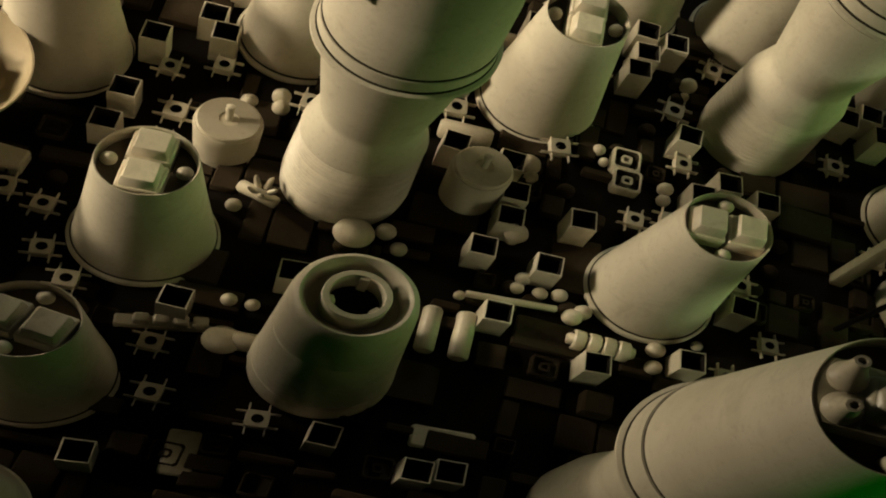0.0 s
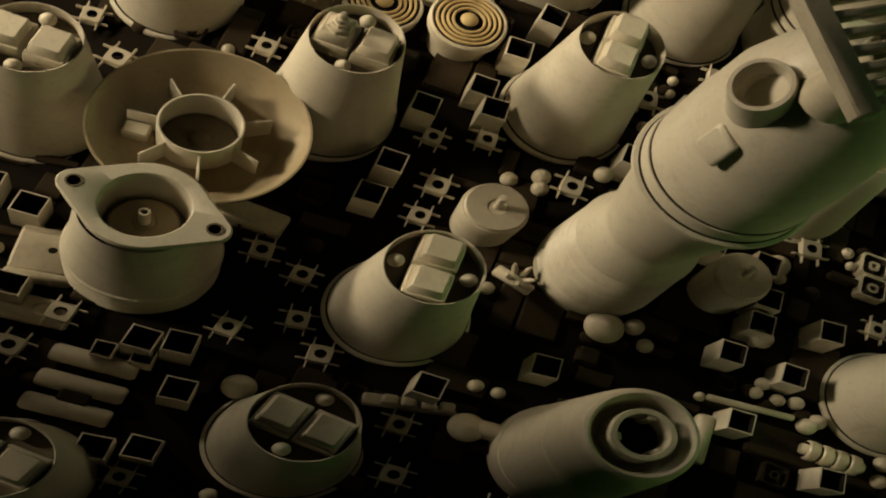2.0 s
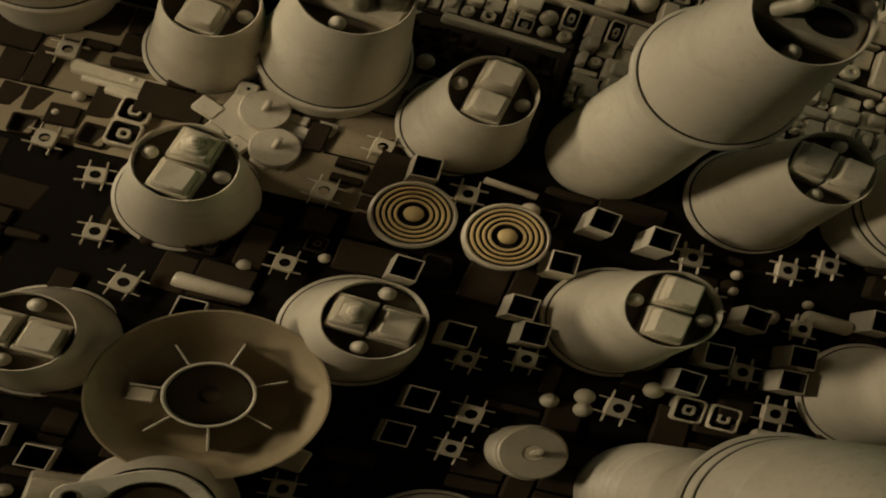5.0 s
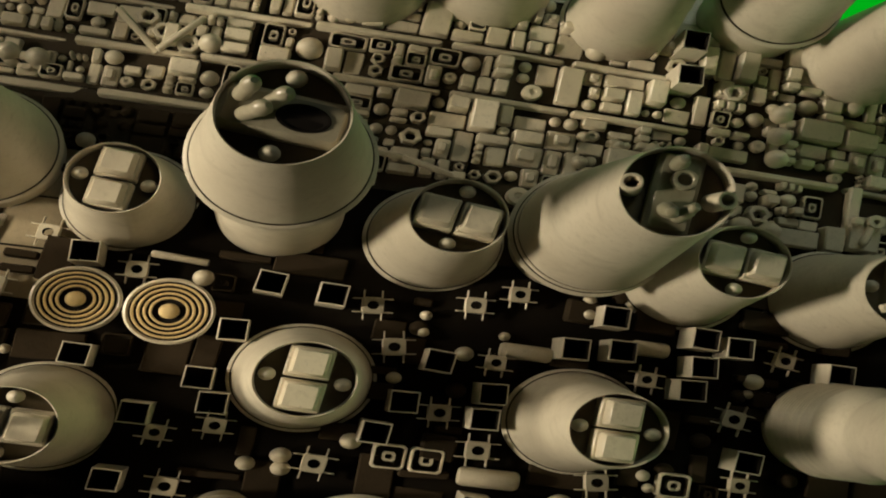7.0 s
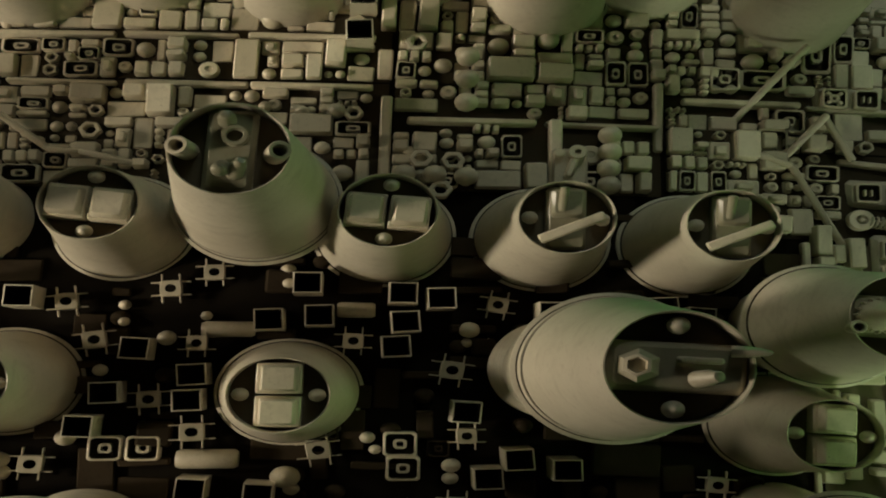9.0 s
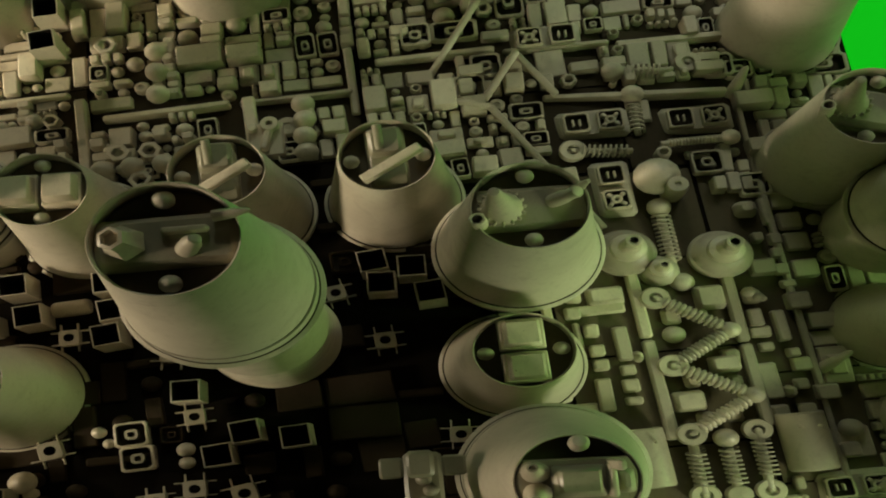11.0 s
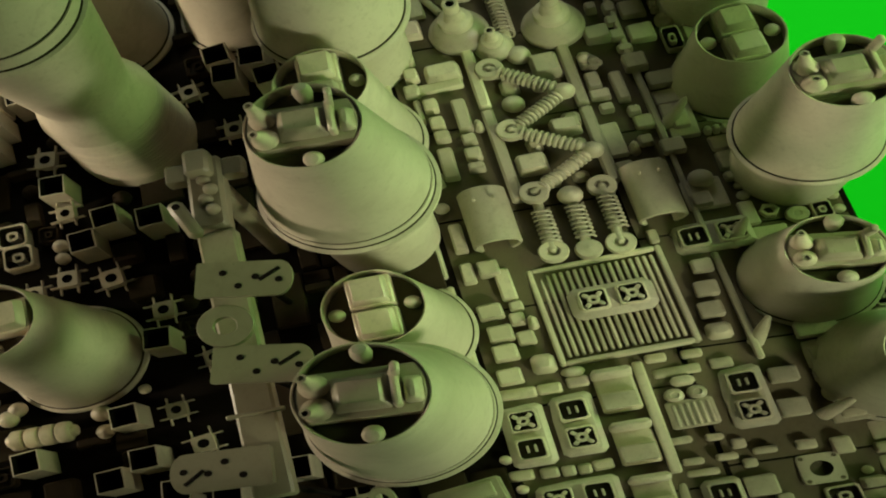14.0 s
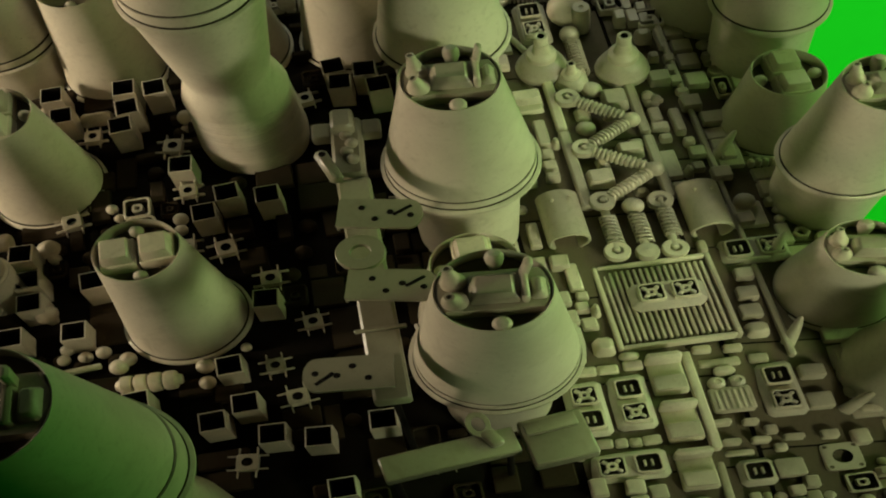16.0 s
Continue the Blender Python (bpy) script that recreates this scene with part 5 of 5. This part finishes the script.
th.part("body", block(0.025, 0.021, 0.008, 0.0015), BUFF)
for k in range(6):
    th.part("rib", moved(block(0.0020, 0.017, 0.0016, 0.0005), -0.0090 + 0.0036 * k, -0.001, 0.0076), BUFF)
for k in (-1, 1):
    th.part("bump", moved(lathe([(0.0052, 0), (0.0054, 0.006), (0.0046, 0.010), (0.0024, 0.0115), (0.0020, 0.0105), (1e-6, 0.0105)], 18), k * 0.0060, 0.0145, 0), BUFF)
th.part("crest", moved(block(0.0125, 0.0075, 0.011, 0.0028), 0.001, 0.0245, 0), BUFF)
piece("dome", scaled(dome_cap(0.0066), 1.0, 0.62), "BUFF", 0.2942, -0.2274)
for u, v in ((0.2456, -0.2842), (0.2493, -0.3068)):
    piece("peg", lathe([(0.0032, 0), (0.0032, 0.014), (0.0026, 0.0175), (0.0012, 0.019), (1e-6, 0.0192)], 12), "BUFF", u, v)
piece("dome", dome_cap(0.0072), "BUFF", 0.4004, -0.0954, 0.0038)
piece("lump", joined(block(0.011, 0.012, 0.006, 0.002), moved(ball(0.0042), -0.002, 0.003, 0.003), moved(ball(0.0036), 0.003, -0.002, 0.004), moved(block(0.004, 0.014, 0.004, 0.001), 0.003, 0.001, 0.004, turn=35)), "BUFF", 0.3661, 0.0164)
th = at_rows("holed_plate", 0.3976, -0.3222, "square plate with one large hole and four small ones", "plate")
th.part("plate", star(1.75), BUFF)
for k in range(4):
    # small dark discs stand for the shaded stud holes
    th.part("stud_hole", moved(lathe([(0.0014, 0), (0.0014, 0.0003), (1e-6, 0.0003)], 8), *spun(0.0118, 0, 45 + 90 * k), 0.0053), RECESS)
for u, v, a in ((0.395, -0.047, 40), (0.392, -0.226, 60), (0.410, -0.285, 30), (0.389, 0.19, 60), (0.398, 0.118, 60), (0.402, -0.15, 55)):
    th = at_rows("tusk", u, v, "tapered plastic tusk leaning against a cup", "tusk", "tusks", turn=a)
    th.part("tusk", moved(lathe([(0.0045, 0), (0.0042, 0.008), (0.0032, 0.018), (0.0018, 0.026), (1e-6, 0.028)], 12), 0, 0, 0.001, roll=42), BUFF)
# springs, rods and balls of the far corner
for (u0, v0), (u1, v1), r in (((0.282, 0.150), (0.318, 0.145), 0.0045), ((0.317, 0.217), (0.350, 0.214), 0.005), ((0.326, 0.195), (0.325, 0.160), 0.0045), ((0.325, 0.095), (0.325, 0.048), 0.0055)):
    th = at_rows("coil_spring", u0, v0, "painted coil spring on a thin rod", "spring", "springs at the back")
    L = math.hypot(u1 - u0, v1 - v0)
    g = coil(r, 0.0009, L * 0.8, int(L / 0.004))
    a = math.degrees(math.atan2(v1 - v0, u1 - u0)) - 90
    th.part("coil", moved(g, *spun(0, L * 0.15, a), 0.0, turn=a), BUFF)
    th.part("rod", rod_between((0, 0, r + 0.001), (u1 - u0, v1 - v0, r + 0.001), r * 0.5), BUFF)
    th.part("end", moved(lathe(WASHER, 24) if u0 < 0.3 else ball(0.0075), 0, 0, 0.003 if u0 < 0.3 else 0), BUFF)
piece("button", lathe(WASHER, 24), "BUFF", 0.366, 0.221, 0.004)
piece("dome", moved(ball(0.0145), z=0), "BUFF", 0.327, 0.119)
th = at_rows("ribbed_canister", 0.3355, 0.107, "upright ribbed canister with a small hole in its lid", "canister")
th.part("body", lathe([(0.0065, 0)] + [(0.0066 + 0.0006 * (k % 2), 0.002 + 0.0016 * k) for k in range(14)] + [(0.0062, 0.026)], 20), BUFF)
th.part("lid", moved(ring_plate(0.0064, 0.002, 0.002, 20), z=0.0255), BUFF)
th = at_rows("threaded_rod", 0.336, 0.149, "threaded rod lying between a peg and a ball", "rod")
th.part("rod", ribbed_between((0, 0, 0.008), (0.043, 0.0, 0.008), 0.0034, 16), BUFF)
th.part("end", moved(ball(0.0062), 0.043, 0, 0.002), BUFF)
th.part("peg", moved(lathe([(0.005, 0), (0.0048, 0.012), (0.003, 0.013), (0.0028, 0.009)], 12), 0, -0.008, 0), BUFF)
for pts_ in (((0.244, 0.290, 0.03), (0.197, 0.219, 0.010)), ((0.234, 0.200, 0.008), (0.258, 0.235, 0.016)), ((0.258, 0.235, 0.016), (0.279, 0.200, 0.010)), ((0.216, 0.201, 0.010), (0.237, 0.192, 0.012)), ((0.237, 0.192, 0.012), (0.290, 0.082, 0.008)),
             ((-0.318, 0.088, 0.012), (-0.285, 0.086, 0.012)), ((-0.553, 0.093, 0.010), (-0.472, 0.094, 0.010)), ((-0.082, -0.188, 0.010), (-0.027, -0.184, 0.010)), ((-0.246, 0.223, 0.013), (-0.210, 0.191, 0.013)), ((-0.210, 0.191, 0.013), (-0.191, 0.189, 0.013)), ((-0.191, 0.189, 0.013), (-0.159, 0.180, 0.013)), ((-0.377, 0.278, 0.014), (-0.347, 0.248, 0.014)), ((-0.347, 0.248, 0.014), (-0.325, 0.279, 0.014))):
    (u0, v0, h0), (u1, v1, h1) = pts_
    th = at_rows("thin_rod", u0, v0, "thin painted rod lying across the pieces", "rod", "thin rods")
    th.part("rod", rod_between((0, 0, h0), (u1 - u0, v1 - v0, h1), 0.0026), BUFF)
# rows of beads, nuts and caps behind the cups
for u, v in ((0.000, 0.175), (0.018, 0.175), (0.037, 0.174), (0.036, 0.236), (0.036, 0.256), (0.036, 0.275), (0.124, 0.212), (0.124, 0.198), (0.123, 0.184), (0.123, 0.170), (-0.452, 0.232), (-0.434, 0.233), (-0.416, 0.231), (-0.318, 0.261)):
    piece("dome", moved(ball(0.0075), z=0.002), "BUFF", u, v)
for u, v in ((0.004, 0.287), (0.010, 0.188), (0.029, 0.187), (0.022, 0.163), (-0.359, 0.277), (-0.347, 0.266), (-0.331, 0.258)):
    piece("nut", moved(hex_nut(0.0075, 0.009), z=0.002), "CREAM", u, v)

# ---- the long arm of brackets over the dark floor ----


def slotted_plate(w, d, t):
    """A flat bracket plate, rounded at one end."""
    n, pts = 10, []
    for k in range(n + 1):
        a = -math.pi / 2 + math.pi * k / n
        pts.append((w / 2 - d * 0.3 + d * 0.3 * math.cos(a), (d / 2) * math.sin(a)))
    pts += [(-w / 2 + 0.001, d / 2), (-w / 2, d / 2 - 0.001), (-w / 2, -d / 2 + 0.001), (-w / 2 + 0.001, -d / 2)]
    m = len(pts)
    v = [(x, y, z) for z in (0, t) for x, y in pts]
    return v, [tuple(range(m))[::-1], tuple(range(m, 2 * m))] + [(i, (i + 1) % m, m + (i + 1) % m, m + i) for i in range(m)]


def bracket(x, y, h, turn, w, d, flip=1):
    th = Thing("bracket_plate", *foot_of(x, y, h), h, turn, "flat cream plastic bracket with holes and a slot", "bracket", "brackets of the arm")
    flat = th.part("plate", slotted_plate(w, d, 0.0022), HAZY)
    for a, b in ((-0.22, 0.18), (-0.05, -0.2), (0.36, -0.05), (0.12, 0.05)):
        # holes and slot are thin near-black pieces, their shade put into colour
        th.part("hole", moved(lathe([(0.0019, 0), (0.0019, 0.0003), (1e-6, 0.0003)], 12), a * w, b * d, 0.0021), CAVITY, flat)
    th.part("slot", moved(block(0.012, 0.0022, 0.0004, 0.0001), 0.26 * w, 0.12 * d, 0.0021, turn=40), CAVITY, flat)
    th.part("edge", moved(block(0.0016, d * 0.94, 0.007, 0.0004), -w / 2 + 0.001, 0, -0.005), HAZY)
    return th


bracket(0.1425, -0.1985, 0.160, -22, 0.046, 0.0225)
bracket(0.132, -0.2515, 0.160, -22, 0.047, 0.0235)
bracket(0.093, -0.3045, 0.160, 166, 0.046, 0.024)
th = Thing("washer", *foot_of(0.124, -0.222, 0.158), 0.1565, 0, "flat cream washer on the arm", "washer")
th.part("ring", ring_plate(0.0135, 0.0055, 0.0034, 36), HAZY)
th = Thing("arm_beam", *foot_of(0.113, -0.275, 0.14), 0.0, GRID, "pale plastic beam carrying the brackets", "beam")
th.part("beam", moved(block(0.019, 0.175, 0.010, 0.0014), 0.004, 0.035, 0.143), HAZY)
th.part("strap", moved(block(0.027, 0.0025, 0.002, 0.0004), 0.004, 0.0, 0.1535), HAZY)
for k, b in enumerate((-0.045, 0.03, 0.105)):
    th.part("pin", moved(lathe([(0.0022, 0), (0.0020, 0.1435)], 10), 0.004, b, 0), CAVITY, label="thin dark pin under the beam")
th = Thing("arm_head", *foot_of(0.145, -0.118, 0.14), 0.0, GRID - 4, "knobbly pale plastic head at the end of the arm", "fitting")
th.part("body", moved(block(0.018, 0.050, 0.012, 0.002), 0, -0.012, 0.133), HAZY)
th.part("post", block(0.010, 0.010, 0.134, 0.001), HAZY)
th.part("cap", moved(block(0.013, 0.017, 0.010, 0.002), -0.001, 0.006, 0.1445), HAZY)
for k in (-1, 1):
    th.part("ear", moved(block(0.011, 0.013, 0.008, 0.0012), k * 0.0145, 0.004, 0.136), HAZY)
th.part("clip", moved(block(0.008, 0.026, 0.005, 0.0022), -0.011, -0.030, 0.146, turn=22, tilt=10), HAZY)
# near-black disc in place of a shaded hole
th.part("clip_hole", moved(lathe([(0.0021, 0), (0.0021, 0.0004), (1e-6, 0.0004)], 12), -0.0135, -0.0225, 0.1525), CAVITY)
for k in range(4):
    th.part("lump", moved(ball(0.0038), 0.003 * (k % 2), -0.004 - 0.007 * k, 0.1425), HAZY)
th = Thing("cross_beam", *foot_of(0.112, -0.357, 0.12), 0.0, GRID + 9, "pale plastic beam lying across below the tower", "beam")
th.part("beam", moved(block(0.072, 0.019, 0.009, 0.001), 0.012, 0, 0.105), HAZY)
for a in (-0.02, 0.044):
    th.part("pin", moved(lathe([(0.0022, 0), (0.0020, 0.1055)], 10), a, 0, 0), CAVITY, label="thin dark pin under the beam")
end = th.part("end_box", moved(block(0.034, 0.034, 0.014, 0.0012), 0.068, -0.006, 0.101), HAZY)
th.part("lid", moved(block(0.028, 0.010, 0.003, 0.0008), 0.067, 0.004, 0.1148), HAZY, end)
ring = th.part("clip", moved(scaled(ring_plate(0.0075, 0.0040, 0.005, 24), 0.85, 1.25), 0.032, 0.016, 0.1142, tilt=12), HAZY)
th.part("clip_tail", moved(block(0.008, 0.014, 0.005, 0.0016), 0.036, 0.004, 0.1135, turn=18), HAZY, ring)

# ---- rollers, drums and plates among the tubes ----
th = at_rows("ribbed_barrel", 0.002, -0.205, "small ribbed cream barrel lying on its side", "barrel", turn=-2)
for k in range(4):
    th.part("ring", moved(lathe([(0.0066, 0), (0.0078, 0.001), (0.0080, 0.0045), (0.0076, 0.0072), (0.0060, 0.0082)], 20), -0.017 + 0.0092 * k, 0, 0.009, roll=90), BUFF)
th.part("axle", rod_between((-0.02, 0, 0.009), (0.022, 0, 0.009), 0.0045), BUFF)
for u, v, L, a, r in ((-0.097, -0.220, 0.036, 0, 0.006), (-0.077, -0.220, 0.038, 0, 0.0062), (-0.433, -0.0385, 0.044, 88, 0.0058), (-0.397, -0.277, 0.045, 90, 0.0066), (-0.396, -0.296, 0.045, 90, 0.0066), (-0.396, -0.314, 0.045, 90, 0.0066), (-0.19, -0.257, 0.02, 90, 0.007), (-0.104, -0.052, 0.034, 90, 0.0075), (-0.097, 0.049, 0.030, 90, 0.006), (-0.025, 0.065, 0.022, 90, 0.006)):
    th = at_rows("lying_roller", u, v, "short plain cream roller lying on the board", "roller", "lying rollers", turn=a)
    th.part("body", rod_between((0, -L / 2, r), (0, L / 2, r), r, 18), BUFF)
for u, v, r, h in ((-0.154, -0.159, 0.0125, 0.016), (-0.061, -0.131, 0.008, 0.016), (-0.204, -0.259, 0.011, 0.012), (-0.061, -0.066, 0.0085, 0.008), (-0.324, -0.271, 0.0095, 0.010)):
    th = at_rows("mushroom_cap", u, v, "rounded cream cap on a short stem", "cap", "rounded caps")
    th.part("stem", lathe([(r * 0.55, 0), (r * 0.55, h * 0.6)], 16), BUFF)
    th.part("cap", moved(lathe([(r * 0.9, 0), (r, 0.002), (r * 0.9, 0.005), (r * 0.6, 0.0075), (1e-6, 0.009)], 24), z=h * 0.55), BUFF)
th = at_rows("twin_drum_plate", *in_rows(-0.422, 0.159), "cream gear-edged plate carrying two flat drums", "plate", turn=-14)
th.part("plate", block(0.064, 0.030, 0.005, 0.001), CREAM)
for k in range(4):
    for e in (-1, 1):
        th.part("lug", moved(block(0.012, 0.013, 0.005, 0.001), -0.027 + 0.018 * k, e * 0.0195, 0.001, turn=12 * e), CREAM)
        # near-black dots stand for the small shaded holes
        th.part("dot", moved(lathe([(0.0012, 0), (0.0012, 0.0004), (1e-6, 0.0004)], 8), -0.027 + 0.018 * k, e * 0.0205, 0.0059), CAVITY)
th.part("lug", moved(block(0.016, 0.012, 0.005, 0.001), 0.038, 0.004, 0.001, turn=8), CREAM)
th.part("lug", moved(block(0.016, 0.012, 0.005, 0.001), -0.038, -0.004, 0.001, turn=-8), CREAM)
for a, b in ((-0.010, 0.011), (0.010, -0.010)):
    drum = th.part("drum", moved(lathe([(0.0150, 0), (0.0150, 0.005), (0.0142, 0.006), (1e-6, 0.0062)], 32), a, b, 0.0045), CREAM)
    th.part("spindle", moved(lathe([(0.0022, 0), (0.0020, 0.009), (0.001, 0.0095)], 12), a, b, 0.0105, tilt=-30), CREAM, drum)
for u, v, w, d, h, a in ((-0.369, -0.145, 0.05, 0.017, 0.012, -6), (-0.446, -0.250, 0.05, 0.02, 0.006, 2), (-0.202, -0.342, 0.017, 0.034, 0.004, 4), (-0.072, -0.299, 0.036, 0.017, 0.004, 2), (-0.452, -0.205, 0.034, 0.028, 0.010, 8)):
    single("flat_box", block(w, d, h, 0.0014), BUFF, *on_grid(u, v), 0, GRID + a, "low flat cream box glued to the board", "box", "flat boxes")

th = at_rows("holed_bracket", -0.450, -0.211, "bent cream plate with one small hole", "bracket", turn=8)
th.part("plate", moved(block(0.034, 0.030, 0.004, 0.0012), 0, 0, 0.010), BUFF)
th.part("lip", moved(block(0.034, 0.006, 0.013, 0.0015), -0.001, -0.017, 0.0), BUFF)
# the hole's shade is a near-black disc on the plate
th.part("hole", moved(lathe([(0.0024, 0), (0.0024, 0.0004), (1e-6, 0.0004)], 14), 0.002, 0.002, 0.0138), CAVITY)
th = at_rows("keyed_bar", -0.237, -0.252, "cream bar carrying a row of short keys", "bar", turn=10)
th.part("bar", block(0.052, 0.009, 0.005, 0.001), BUFF)
for k in range(4):
    th.part("key", moved(block(0.0085, 0.0075, 0.006, 0.0012), -0.012 + 0.0105 * k, 0.0005, 0.0045), BUFF)
th = at_rows("claw_fitting", -0.212, -0.141, "knobbly cream fitting with short claws", "fitting", turn=-12)
th.part("stem", rod_between((-0.014, 0, 0.010), (0.012, -0.004, 0.010), 0.0045), BUFF)
for k in range(5):
    th.part("claw", moved(lathe([(0.0022, 0), (0.0018, 0.007), (0.0008, 0.010)], 8), 0.004 * math.cos(1.26 * k), 0.004 * math.sin(1.26 * k), 0.012, tilt=-28 * math.sin(1.26 * k), roll=28 * math.cos(1.26 * k)), BUFF)
for u0, v0, u1, v1, w, h in ((-0.562, 0.101, -0.486, 0.100, 0.009, 0.006), (-0.539, 0.091, -0.500, 0.087, 0.007, 0.005), (-0.496, 0.070, -0.460, 0.066, 0.010, 0.004)):
    L, a = math.hypot(u1 - u0, v1 - v0), math.degrees(math.atan2(v1 - v0, u1 - u0))
    single("flat_bar", block(L, w, h, 0.001), BUFF, *on_grid((u0 + u1) / 2, (v0 + v1) / 2), 0, GRID + a, "long flat buff bar glued to the board", "bar", "flat bars")
